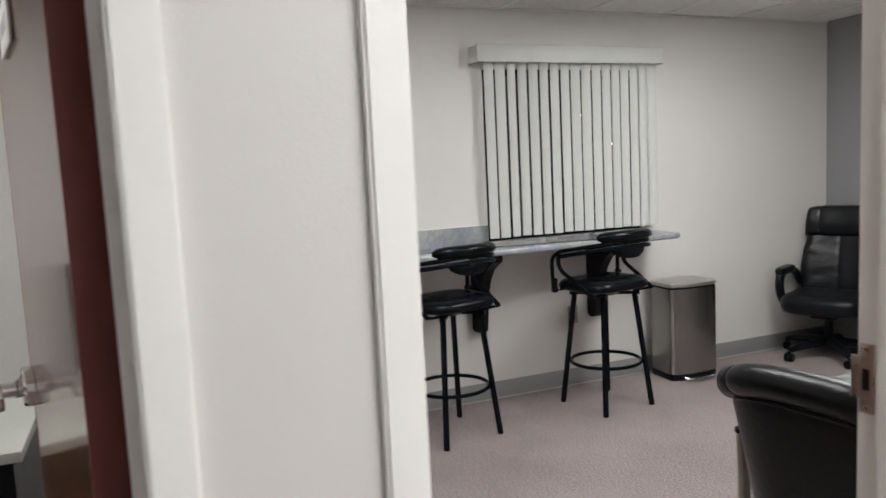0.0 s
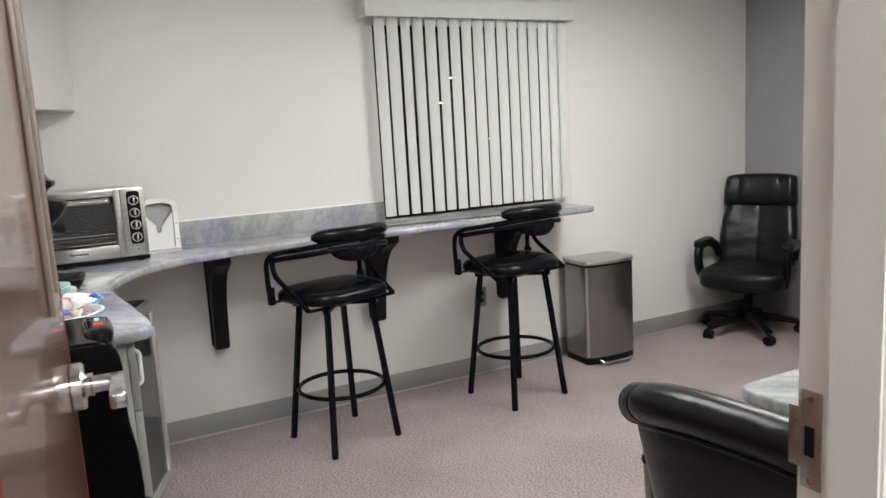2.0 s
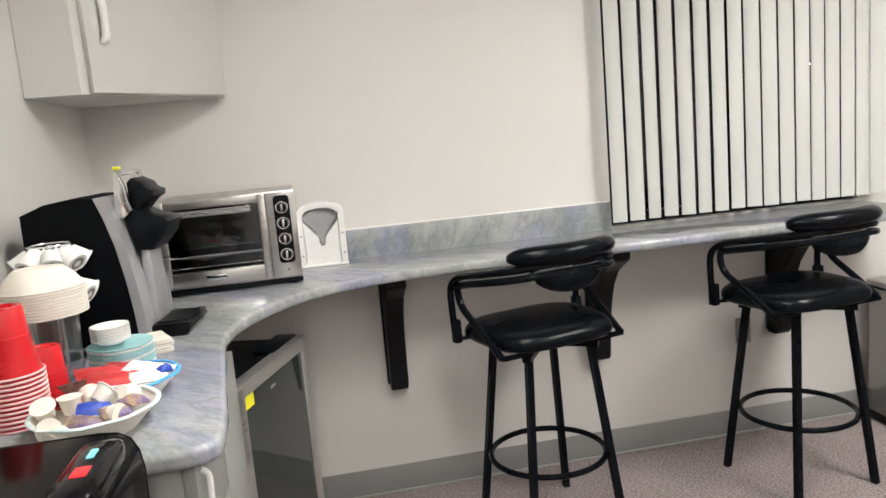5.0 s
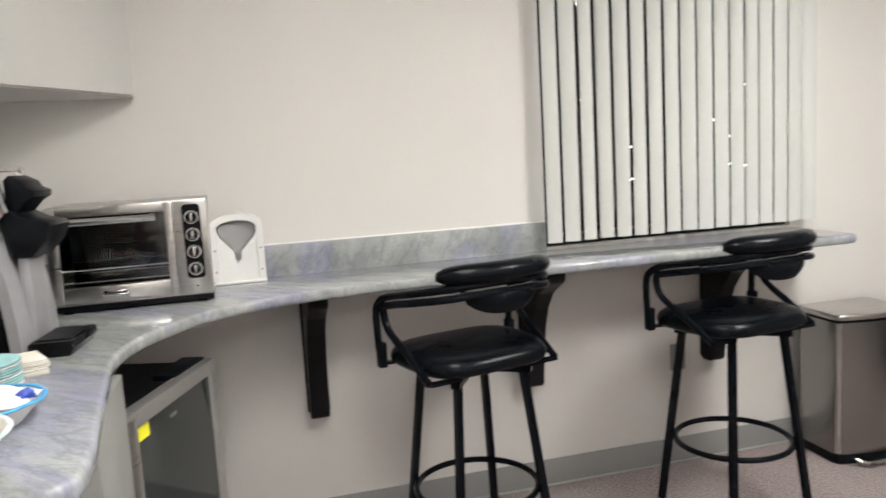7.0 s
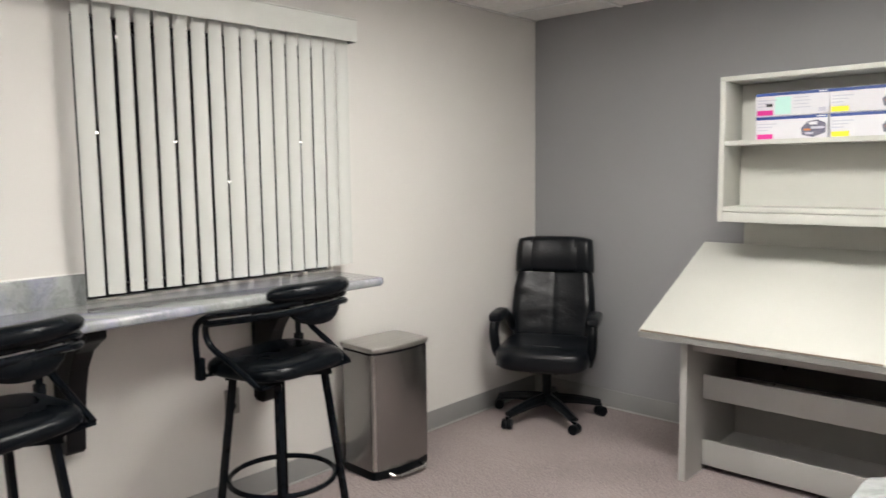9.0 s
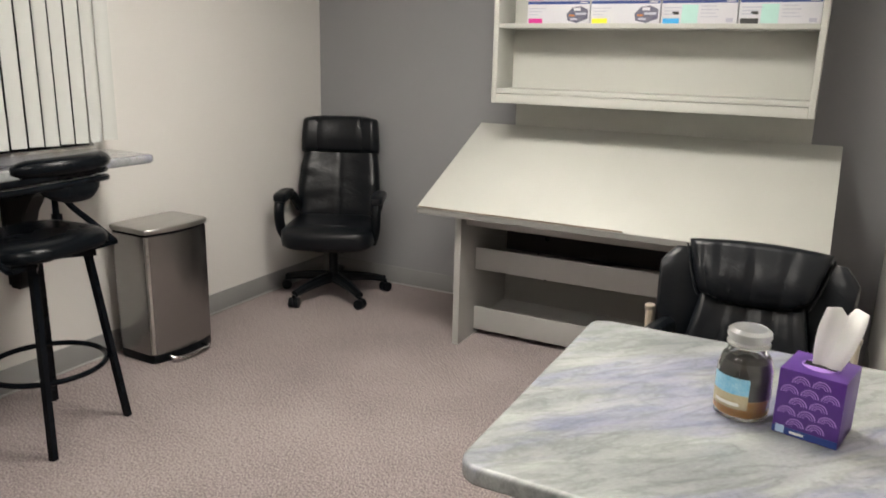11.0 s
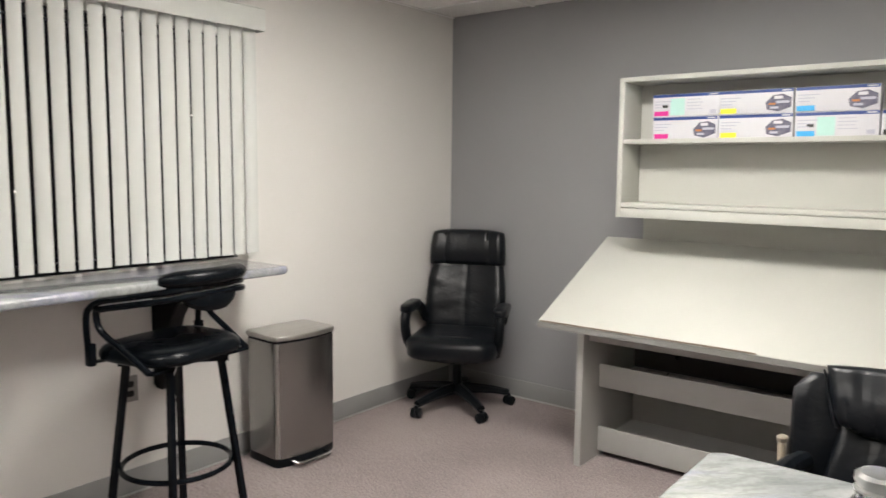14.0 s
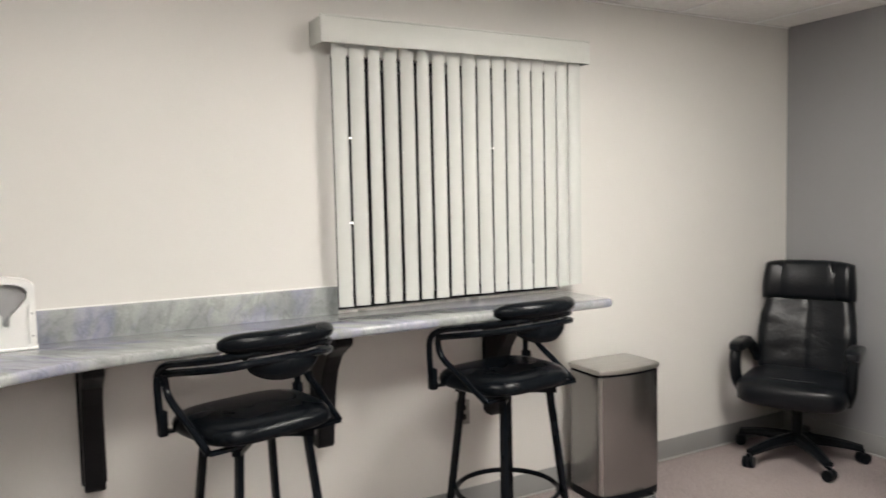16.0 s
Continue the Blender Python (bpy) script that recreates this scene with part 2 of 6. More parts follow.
def carpet_mat():
    """Low loop carpet, mauve grey with darker flecks in short rows."""
    m, nt, p = node_mat("carpet")
    co = nt.nodes.new("ShaderNodeTexCoord")

    def noise(scale, detail, stretch):
        mp = nt.nodes.new("ShaderNodeMapping")
        mp.inputs["Scale"].default_value = stretch
        nt.links.new(co.outputs["Object"], mp.inputs[0])
        n = nt.nodes.new("ShaderNodeTexNoise")
        n.inputs["Scale"].default_value, n.inputs["Detail"].default_value = scale, detail
        nt.links.new(mp.outputs[0], n.inputs["Vector"])
        return n.outputs["Fac"]

    a, b, c = noise(165, 4, (0.6, 1, 1)), noise(300, 2, (1, 1, 1)), noise(1.7, 4, (1, 1, 1))
    add = nt.nodes.new("ShaderNodeMath")
    add.operation = "MULTIPLY_ADD"
    add.inputs[1].default_value = 0.60
    nt.links.new(a, add.inputs[0])
    s2 = nt.nodes.new("ShaderNodeMath")
    s2.operation = "MULTIPLY_ADD"
    s2.inputs[1].default_value = 0.32
    nt.links.new(b, s2.inputs[0])
    s3 = nt.nodes.new("ShaderNodeMath")
    s3.operation = "MULTIPLY"
    s3.inputs[1].default_value = 0.14
    nt.links.new(c, s3.inputs[0])
    nt.links.new(s3.outputs[0], s2.inputs[2])
    nt.links.new(s2.outputs[0], add.inputs[2])
    r = nt.nodes.new("ShaderNodeValToRGB")
    e = r.color_ramp.elements
    e[0].position, e[0].color = 0.43, (0.130, 0.109, 0.108, 1)
    e[1].position, e[1].color = 0.61, (0.365, 0.311, 0.304, 1)
    k = e.new(0.52)
    k.color = (0.250, 0.210, 0.206, 1)
    nt.links.new(add.outputs[0], r.inputs[0])
    nt.links.new(r.outputs[0], p.inputs["Base Color"])
    p.inputs["Roughness"].default_value = 0.95
    p.inputs["Specular IOR Level"].default_value = 0.1
    bu = nt.nodes.new("ShaderNodeBump")
    bu.inputs["Strength"].default_value, bu.inputs["Distance"].default_value = 0.7, 0.003
    nt.links.new(add.outputs[0], bu.inputs["Height"])
    nt.links.new(bu.outputs[0], p.inputs["Normal"])
    return m


def leather_mat(name):
    """Black leather: pebbled grain and soft stretched creases under a dull shine."""
    m, nt, p = node_mat(name)
    co = nt.nodes.new("ShaderNodeTexCoord")
    base = nt.nodes.new("ShaderNodeTexNoise")
    base.inputs["Scale"].default_value, base.inputs["Detail"].default_value = 7, 5
    ramp = nt.nodes.new("ShaderNodeValToRGB")
    ramp.color_ramp.elements[0].color, ramp.color_ramp.elements[1].color = (0.0022, 0.0032, 0.0048, 1), (0.0050, 0.0066, 0.0092, 1)
    nt.links.new(co.outputs["Object"], base.inputs["Vector"])
    nt.links.new(base.outputs["Fac"], ramp.inputs[0])
    nt.links.new(ramp.outputs[0], p.inputs["Base Color"])
    rr = nt.nodes.new("ShaderNodeMapRange")
    rr.inputs["To Min"].default_value, rr.inputs["To Max"].default_value = 0.24, 0.40
    nt.links.new(base.outputs["Fac"], rr.inputs[0])
    nt.links.new(rr.outputs[0], p.inputs["Roughness"])
    p.inputs["Specular IOR Level"].default_value = 0.30
    grain = nt.nodes.new("ShaderNodeTexVoronoi")
    grain.inputs["Scale"].default_value = 420
    nt.links.new(co.outputs["Object"], grain.inputs["Vector"])
    crease = nt.nodes.new("ShaderNodeTexNoise")
    crease.inputs["Scale"].default_value, crease.inputs["Detail"].default_value, crease.inputs["Distortion"].default_value = 16, 4, 1.2
    mp = nt.nodes.new("ShaderNodeMapping")
    mp.inputs["Scale"].default_value = (1.0, 1.0, 1.6)
    nt.links.new(co.outputs["Object"], mp.inputs[0])
    nt.links.new(mp.outputs[0], crease.inputs["Vector"])
    b1 = nt.nodes.new("ShaderNodeBump")
    b1.inputs["Strength"].default_value, b1.inputs["Distance"].default_value = 0.10, 0.001
    nt.links.new(grain.outputs["Distance"], b1.inputs["Height"])
    b2 = nt.nodes.new("ShaderNodeBump")
    b2.inputs["Strength"].default_value, b2.inputs["Distance"].default_value = 0.16, 0.012
    nt.links.new(crease.outputs["Fac"], b2.inputs["Height"])
    nt.links.new(b1.outputs[0], b2.inputs["Normal"])
    nt.links.new(b2.outputs[0], p.inputs["Normal"])
    return m


def wood_mat(name, c1, c2, rough=0.22):
    """Stained veneer with upright grain under varnish."""
    return surf(name, c1, c2, scale=6, rough=rough, bump=0.05, bscale=60, stretch=(6, 6, 0.35), fine=0.4, coat=0.3)


M_WALL = surf("pale wall paint", (0.645, 0.628, 0.60), (0.675, 0.658, 0.63), scale=1.5, rough=0.42, bump=0.12, bscale=260, spec=0.4)
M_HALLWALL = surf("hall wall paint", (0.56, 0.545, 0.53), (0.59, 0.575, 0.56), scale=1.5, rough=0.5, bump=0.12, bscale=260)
M_GREY = surf("grey accent paint", (0.262, 0.262, 0.270), (0.280, 0.280, 0.288), scale=1.5, rough=0.45, bump=0.12, bscale=260)
M_BASE = surf("grey vinyl base", (0.25, 0.25, 0.245), (0.28, 0.28, 0.275), scale=4, rough=0.45, bump=0.03)
M_TRIM = surf("white frame enamel", (0.83, 0.82, 0.79), (0.87, 0.86, 0.83), scale=3, rough=0.3, bump=0.05, bscale=120)
M_CARPET = carpet_mat()
M_TILE = surf("ceiling tile", (0.70, 0.69, 0.67), (0.78, 0.77, 0.75), scale=30, rough=0.9, bump=0.5, bscale=350)
M_TBAR = surf("white painted steel", (0.75, 0.75, 0.74), scale=5, rough=0.4)
M_GLOW = glow_mat("lamp diffuser", LAMP_COLOUR, ROOM_LAMP)
M_EASTGLOW = glow_mat("east lamp diffuser", LAMP_COLOUR, EAST_LAMP)
M_HALLGLOW = glow_mat("hall lamp diffuser", LAMP_COLOUR, HALL_LAMP)
M_STONE = stone_mat("polished blue quartzite")
M_BLACKWOOD = surf("black painted wood", (0.005, 0.005, 0.006), (0.009, 0.009, 0.010), scale=20, rough=0.32, bump=0.05, spec=0.15)
M_BLACKMETAL = surf("black enamelled steel", (0.0028, 0.0040, 0.0058), (0.0048, 0.0065, 0.0090), scale=20, rough=0.20, rough2=0.26, spec=0.11)
M_VINYL = surf("black vinyl", (0.0020, 0.0030, 0.0044), (0.0034, 0.0048, 0.0068), scale=3, rough=0.24, rough2=0.30, bump=0.02, bscale=420, spec=0.13)
M_LEATHER = leather_mat("black leather")
M_PLASTIC = surf("black plastic", (0.0032, 0.0042, 0.0056), (0.0058, 0.0070, 0.0088), scale=30, rough=0.30, bump=0.05, spec=0.13)
M_GLOSSBLACK = surf("gloss black plastic", (0.004, 0.004, 0.005), (0.006, 0.006, 0.007), scale=10, rough=0.08, rough2=0.12, spec=0.2)
M_BINSTEEL = surf("dark brushed steel", (0.285, 0.28, 0.27), (0.315, 0.31, 0.30), scale=90, rough=0.24, rough2=0.28, metal=1, bump=0.012, bscale=400, stretch=(1, 1, 0.03))
M_STEELH = surf("brushed stainless steel, across", (0.50, 0.49, 0.47), (0.60, 0.59, 0.57), scale=60, rough=0.24, rough2=0.34, metal=1, bump=0.03, bscale=120, stretch=(0.03, 1, 1))
M_DOORSTEEL = surf("pale satin steel", (0.62, 0.61, 0.59), (0.70, 0.69, 0.67), scale=60, rough=0.38, rough2=0.46, metal=0.9, bump=0.02, bscale=160, stretch=(0.03, 1, 1))
M_CHROME = surf("satin chrome", (0.62, 0.62, 0.62), (0.70, 0.70, 0.70), scale=20, rough=0.16, metal=1)
M_LAMINATE = surf("off-white laminate", (0.465, 0.468, 0.432), (0.495, 0.498, 0.462), scale=3, rough=0.58, spec=0.25, bump=0.05, bscale=300)
# Tone lowered to carry the shade beneath the drafting desk top.
M_LAMEDGE = surf("grey-white laminate, dimmed for shade", (0.355, 0.350, 0.332), (0.39, 0.385, 0.367), scale=3, rough=0.42, bump=0.05, bscale=300)
M_CAB = surf("pale cabinet laminate darkened for shade", (0.60, 0.59, 0.565), (0.63, 0.62, 0.595), scale=3, rough=0.35, bump=0.04, bscale=300)
M_SLAT = surf("white vinyl vane", (0.525, 0.535, 0.510), (0.56, 0.57, 0.545), scale=8, rough=0.45, bump=0.08, bscale=180, stretch=(1, 1, 0.1))
M_VALANCE = surf("white vinyl valance", (0.565, 0.575, 0.545), (0.60, 0.61, 0.58), scale=8, rough=0.45, bump=0.06, bscale=160)
M_WHITEP = surf("white plastic", (0.76, 0.76, 0.74), (0.80, 0.80, 0.78), scale=10, rough=0.35)
M_GREYP = surf("grey plastic", (0.33, 0.33, 0.33), (0.38, 0.38, 0.38), scale=10, rough=0.4)
M_WOODFACE = wood_mat("stained door veneer", (0.105, 0.045, 0.025), (0.16, 0.072, 0.042), rough=0.16)
M_WOODEDGE = surf("red-stained door edge", (0.118, 0.017, 0.014), (0.160, 0.027, 0.022), scale=5, rough=0.42, bump=0.15, bscale=90, stretch=(4, 4, 0.3))
M_GLASS = glass_mat("clear glass")
M_DARKGLASS = surf("grey cooler glass", (0.048, 0.058, 0.056), (0.056, 0.066, 0.063), scale=2, rough=0.03, rough2=0.05, spec=0.75)
M_DARKGLASS.node_tree.nodes["Principled BSDF"].inputs["Transmission Weight"].default_value = 0.45
M_NIGHT = surf("night outside", (0.004, 0.004, 0.006), scale=2, rough=1)
M_CREAM = surf("cream lacquered wood", (0.50, 0.43, 0.33), (0.58, 0.50, 0.40), scale=12, rough=0.35, stretch=(3, 3, 0.4), bump=0.05, bscale=90)
M_TAUPE = surf("taupe plated metal", (0.30, 0.26, 0.21), (0.36, 0.31, 0.26), scale=12, rough=0.35, metal=0.4)
M_RED = surf("red plastic", (0.52, 0.010, 0.016), (0.60, 0.016, 0.022), scale=6, rough=0.25)
M_PAPER = surf("white paper", (0.78, 0.775, 0.75), (0.82, 0.815, 0.79), scale=20, rough=0.8, bump=0.08)
M_FOAM = surf("cream paper pulp", (0.70, 0.66, 0.58), (0.76, 0.72, 0.64), scale=20, rough=0.75, bump=0.1)
M_TEAL = surf("pale teal paper", (0.30, 0.55, 0.56), (0.38, 0.62, 0.63), scale=20, rough=0.7)
M_BLUE = surf("bright blue paper", (0.04, 0.30, 0.62), (0.07, 0.38, 0.70), scale=20, rough=0.5)
M_CLEAR = glass_mat("clear plastic", (0.96, 0.97, 0.98), 0.06)

# ---- the large structure ----
struct("floor", boxed(-2.4, ROOM_E + WALL, -1.4, ROOM_N + WALL, -0.1, 0.0), M_CARPET, "mauve-grey low loop carpet floor")


def tiled_ceiling(name, x0, x1, y0, y1, lamps, ox, oy):
    """Lay-in tiles between white T-bars, with holes left for the lamps."""
    bm, p = B(), 0.61
    i0, i1 = math.floor((x0 - ox) / p), math.ceil((x1 - ox) / p)
    j0, j1 = math.floor((y0 - oy) / p), math.ceil((y1 - oy) / p)
    for i in range(i0, i1):
        for j in range(j0, j1):
            a, b = max(x0, ox + i * p + 0.006), min(x1, ox + (i + 1) * p - 0.006)
            c, d = max(y0, oy + j * p + 0.006), min(y1, oy + (j + 1) * p - 0.006)
            if b - a < 0.01 or d - c < 0.01 or any(l[0] < (a + b) / 2 < l[1] and l[2] < (c + d) / 2 < l[3] for l in lamps):
                continue
            block(bm, a, b, c, d, CEIL + 0.004, CEIL + 0.02)
    return struct(name, bm, M_TILE, "white lay-in mineral fibre ceiling tiles")


GX, GY = 0.60, 0.60
LAMPS = [(GX + 0.61, GX + 0.61 * 2, GY + 0.61 * 2, GY + 0.61 * 4), (GX + 0.61 * 4, GX + 0.61 * 5, GY + 0.61 * 2, GY + 0.61 * 4)]
HALL_LAMPS = [(GX, GX + 0.61 * 2, GY - 0.61 * 2, GY - 0.61)]
tiled_ceiling("ceiling", ROOM_W, ROOM_E, ROOM_S, ROOM_N, LAMPS, GX, GY)
tiled_ceiling("ceiling_hall", -2.4, 3.2, -1.3, HALL_N, HALL_LAMPS, GX, GY)
tiled_ceiling("ceiling_next_room", -2.4, 0.25, ROOM_S, ROOM_N, [(-1.46, -0.85, 1.82, 3.04)], GX, GY)
bars = B()
for k in range(-4, 8):
    x = GX + 0.61 * k
    block(bars, x - 0.012, x + 0.012, -1.3, ROOM_N, CEIL - 0.002, CEIL + 0.003)
for k in range(-3, 7):
    y = GY + 0.61 * k
    block(bars, -2.4, ROOM_E, y - 0.012, y + 0.012, CEIL - 0.004, CEIL + 0.001)
struct("ceiling_grid", bars, M_TBAR, "white painted steel ceiling grid")
struct("ceiling_slab", boxed(-2.5, ROOM_E + WALL, -1.4, ROOM_N + WALL, CEIL + 0.10, CEIL + 0.16), M_GREYP, "plain slab above the ceiling")


def troffer(x0, x1, y0, y1, glow):
    t = thing("ceiling_light", pose((x0 + x1) / 2, (y0 + y1) / 2, CEIL), "recessed fluorescent ceiling light with white diffuser", "light", "ceiling lights")
    w, d = (x1 - x0) / 2 - 0.012, (y1 - y0) / 2 - 0.012
    f = B()
    for a, b, c, e in ((-w, w, -d, -d + 0.02), (-w, w, d - 0.02, d), (-w, -w + 0.02, -d + 0.02, d - 0.02), (w - 0.02, w, -d + 0.02, d - 0.02)):
        block(f, a, b, c, e, -0.001, 0.05)
    part("frame", f, M_TBAR, t)
    part("diffuser", boxed(-w + 0.02, w - 0.02, -d + 0.02, d - 0.02, 0.004, 0.012), glow, t, "glowing white diffuser")


for l, g in zip(LAMPS, (M_GLOW, M_EASTGLOW)):
    troffer(*l, g)
for l in HALL_LAMPS:
    troffer(*l, M_HALLGLOW)
troffer(-1.46, -0.85, 1.82, 3.04, M_HALLGLOW)

WIN = (2.29, 3.46, 1.002, 2.06)
w = B()
block(w, ROOM_W - 0.06, WIN[0], ROOM_N, ROOM_N + WALL, 0, CEIL + 0.1)
block(w, WIN[1], ROOM_E, ROOM_N, ROOM_N + WALL, 0, CEIL + 0.1)
block(w, WIN[0], WIN[1], ROOM_N, ROOM_N + WALL, 0, WIN[2])
block(w, WIN[0], WIN[1], ROOM_N, ROOM_N + WALL, WIN[3], CEIL + 0.1)
struct("wall_north", w, M_WALL, "pale warm-grey painted wall with the window")
struct("wall_east", boxed(ROOM_E, ROOM_E + WALL, 0.8, ROOM_N + WALL, 0, CEIL + 0.1), M_GREY, "mid-grey painted accent wall")
struct("wall_west", boxed(0.268, ROOM_W, ROOM_S, ROOM_N, 0, CEIL + 0.1), M_WALL, "pale warm-grey painted side wall")
w = B()
for a, b, z0, z1 in ((-2.4, NEXT_L - 0.04, 0, CEIL + 0.1), (NEXT_L - 0.04, NEXT_R + 0.04, DOOR_H + 0.04, CEIL + 0.1), (NEXT_R + 0.04, JAMB_L - 0.04, 0, CEIL + 0.1),
                     (JAMB_L - 0.04, JAMB_R + 0.04, DOOR_H + 0.04, CEIL + 0.1), (JAMB_R + 0.04, ROOM_E, 0, CEIL + 0.1)):
    block(w, a, b, HALL_N, ROOM_S, z0, z1)
struct("wall_south", w, M_WALL, "pale grey painted wall with two doorways")
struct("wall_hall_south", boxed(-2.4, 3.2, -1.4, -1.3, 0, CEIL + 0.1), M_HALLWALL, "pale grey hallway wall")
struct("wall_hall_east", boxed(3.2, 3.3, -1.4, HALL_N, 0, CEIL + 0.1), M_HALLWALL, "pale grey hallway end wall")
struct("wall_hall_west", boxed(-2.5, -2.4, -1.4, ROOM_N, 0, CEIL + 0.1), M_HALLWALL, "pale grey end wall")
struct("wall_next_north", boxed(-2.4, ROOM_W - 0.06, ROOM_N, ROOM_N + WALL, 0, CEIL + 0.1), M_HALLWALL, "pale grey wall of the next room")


def skirting(name, x0, x1, y0, y1):
    """Vinyl cove base with its toe and a pale line of caulk above the carpet."""
    struct(name, boxed(x0, x1, y0, y1, 0.004, 0.112, bev=0.002), M_BASE, "grey vinyl cove base")


skirting("baseboard_north", ROOM_W, ROOM_E - 0.007, ROOM_N - 0.007, ROOM_N)
skirting("baseboard_east", ROOM_E - 0.007, ROOM_E, ROOM_S, ROOM_N)
skirting("baseboard_south", JAMB_R + 0.052, ROOM_E - 0.007, ROOM_S, ROOM_S + 0.007)
tr = B()
block(tr, ROOM_W, ROOM_E - 0.02, ROOM_N - 0.017, ROOM_N - 0.007, 0.0, 0.007, bev=0.002)
block(tr, ROOM_E - 0.017, ROOM_E - 0.007, ROOM_S + 0.02, ROOM_N - 0.02, 0.0, 0.007, bev=0.002)
struct("trim_toe", tr, M_LAMEDGE, "pale toe line along the vinyl base")

# window: dark night behind glass
win = thing("window_1", pose((WIN[0] + WIN[1]) / 2, ROOM_N + 0.06, WIN[2]), "aluminium window looking out on the dark night", "window", kind="structure")
ww, wh = (WIN[1] - WIN[0]) / 2, WIN[3] - WIN[2]
f = B()
block(f, -ww, ww, -0.03, 0.03, 0.0, 0.045)
block(f, -ww, ww, -0.03, 0.03, wh - 0.045, wh)
block(f, -ww, -ww + 0.045, -0.03, 0.03, 0.045, wh - 0.045)
block(f, ww - 0.045, ww, -0.03, 0.03, 0.045, wh - 0.045)
block(f, -0.02, 0.02, -0.025, 0.025, 0.045, wh - 0.045)
part("window_frame", f, M_PLASTIC, win, "dark aluminium frame")
part("pane", boxed(-ww + 0.045, -0.02, -0.003, 0.003, 0.045, wh - 0.045), M_GLASS, win)
part("pane", boxed(0.02, ww - 0.045, -0.003, 0.003, 0.045, wh - 0.045), M_GLASS, win)
struct("backdrop", boxed(-20, 90, 60, 60.2, -12, 30), M_NIGHT, "dark night outside")
far = B()
rng = random.Random(9)
for k in range(46):
    x, z = rng.uniform(8, 70), rng.uniform(-2.5, 6.5)
    block(far, x, x + 0.16, 59.5, 59.6, z, z + 0.10)
tagged(new("distant_lights", shape("distant_lights", far, glow_mat("far lamp light", (1.0, 0.95, 0.85), 14.0))), "small bright lamps far off in the night", "lights", kind="stuff")


# ---- door frames and doors ----
def jamb(bm, x, s):
    """One upright of a double-rabbeted steel frame; s is the way into the opening."""
    pts = [(-0.05, 0.874), (0, 0.874), (0, 0.926), (0.016, 0.926), (0.016, 0.994), (0, 0.994), (0, 1.044), (-0.05, 1.044)]
    q = [(x + s * a, b) for a, b in pts]
    prism(bm, q if s > 0 else q[::-1], 0, DOOR_H + 0.05)
    return bm


def door_frame(name, left, right):
    t = thing(name, pose(0, 0, 0), "white enamelled steel door frame", "door frame", kind="structure")
    for x, s in ((left, 1), (right, -1)):
        bm = jamb(B(), x, s)
        bmesh.ops.bevel(bm, geom=[e for e in bm.edges if abs(e.verts[0].co.z - e.verts[1].co.z) > 1], offset=0.004, segments=2, affect="EDGES")
        part("jamb", bm, M_TRIM, t)
    bm = boxed(left, right, 0.874, 1.044, DOOR_H, DOOR_H + 0.05, bev=0.003)
    part("head", bm, M_TRIM, t)
    return t


frame_1 = door_frame("door_frame_1", JAMB_L, JAMB_R)
frame_2 = door_frame("door_frame_2", NEXT_L, NEXT_R)

# strike plate on the latch jamb
sp = B()
block(sp, JAMB_R - 0.0025, JAMB_R - 0.0005, 1.008, 1.036, 0.998, 1.124, bev=0.001)
block(sp, JAMB_R - 0.0025, JAMB_R - 0.0005, 1.036, 1.053, 1.022, 1.100, bev=0.001)
strike = part("strike_plate", sp, M_STEELH, frame_1, "satin steel strike plate")
part("latch_hole", boxed(JAMB_R - 0.0032, JAMB_R - 0.0026, 1.017, 1.030, 1.040, 1.078), M_BLACKWOOD, strike)
for z in (1.008, 1.113):
    part("screw", lathe(B(), [(0.0045, -0.0006), (0.0045, 0.0006)], 12), M_CHROME, strike).matrix_basis = pose(JAMB_R - 0.0028, 1.022, z, 0, 90, 0)


def lever_set(parent, side, y):
    """Round rose and a square-ended return lever on one face (side +1 or -1 in local x)."""
    g = B()
    lathe(g, [(0.041, 0), (0.041, 0.016), (0.037, 0.021), (0.022, 0.022), (0.019, 0.024), (0.020, 0.026), (0.020, 0.034)], 32)
    rose = part("rose", g, M_CHROME, parent, "satin chrome rose")
    rose.matrix_basis = pose(side * 0.0215, y, 1.063, 0, 90 * side, 0)
    l = B()
    lathe(l, [(0.015, 0.03), (0.015, 0.082)], 20)
    g2 = B()
    block(g2, -0.013, 0.013, -0.122, 0.016, -0.013, 0.013, bev=0.005, seg=3)
    lv = part("lever", g2, M_CHROME, parent, "satin chrome lever handle")
    lv.matrix_basis = pose(side * 0.092, y, 1.063)
    nk = part("neck", l, M_CHROME, parent)
    nk.matrix_basis = pose(side * 0.0, y, 1.063, 0, 90 * side, 0)


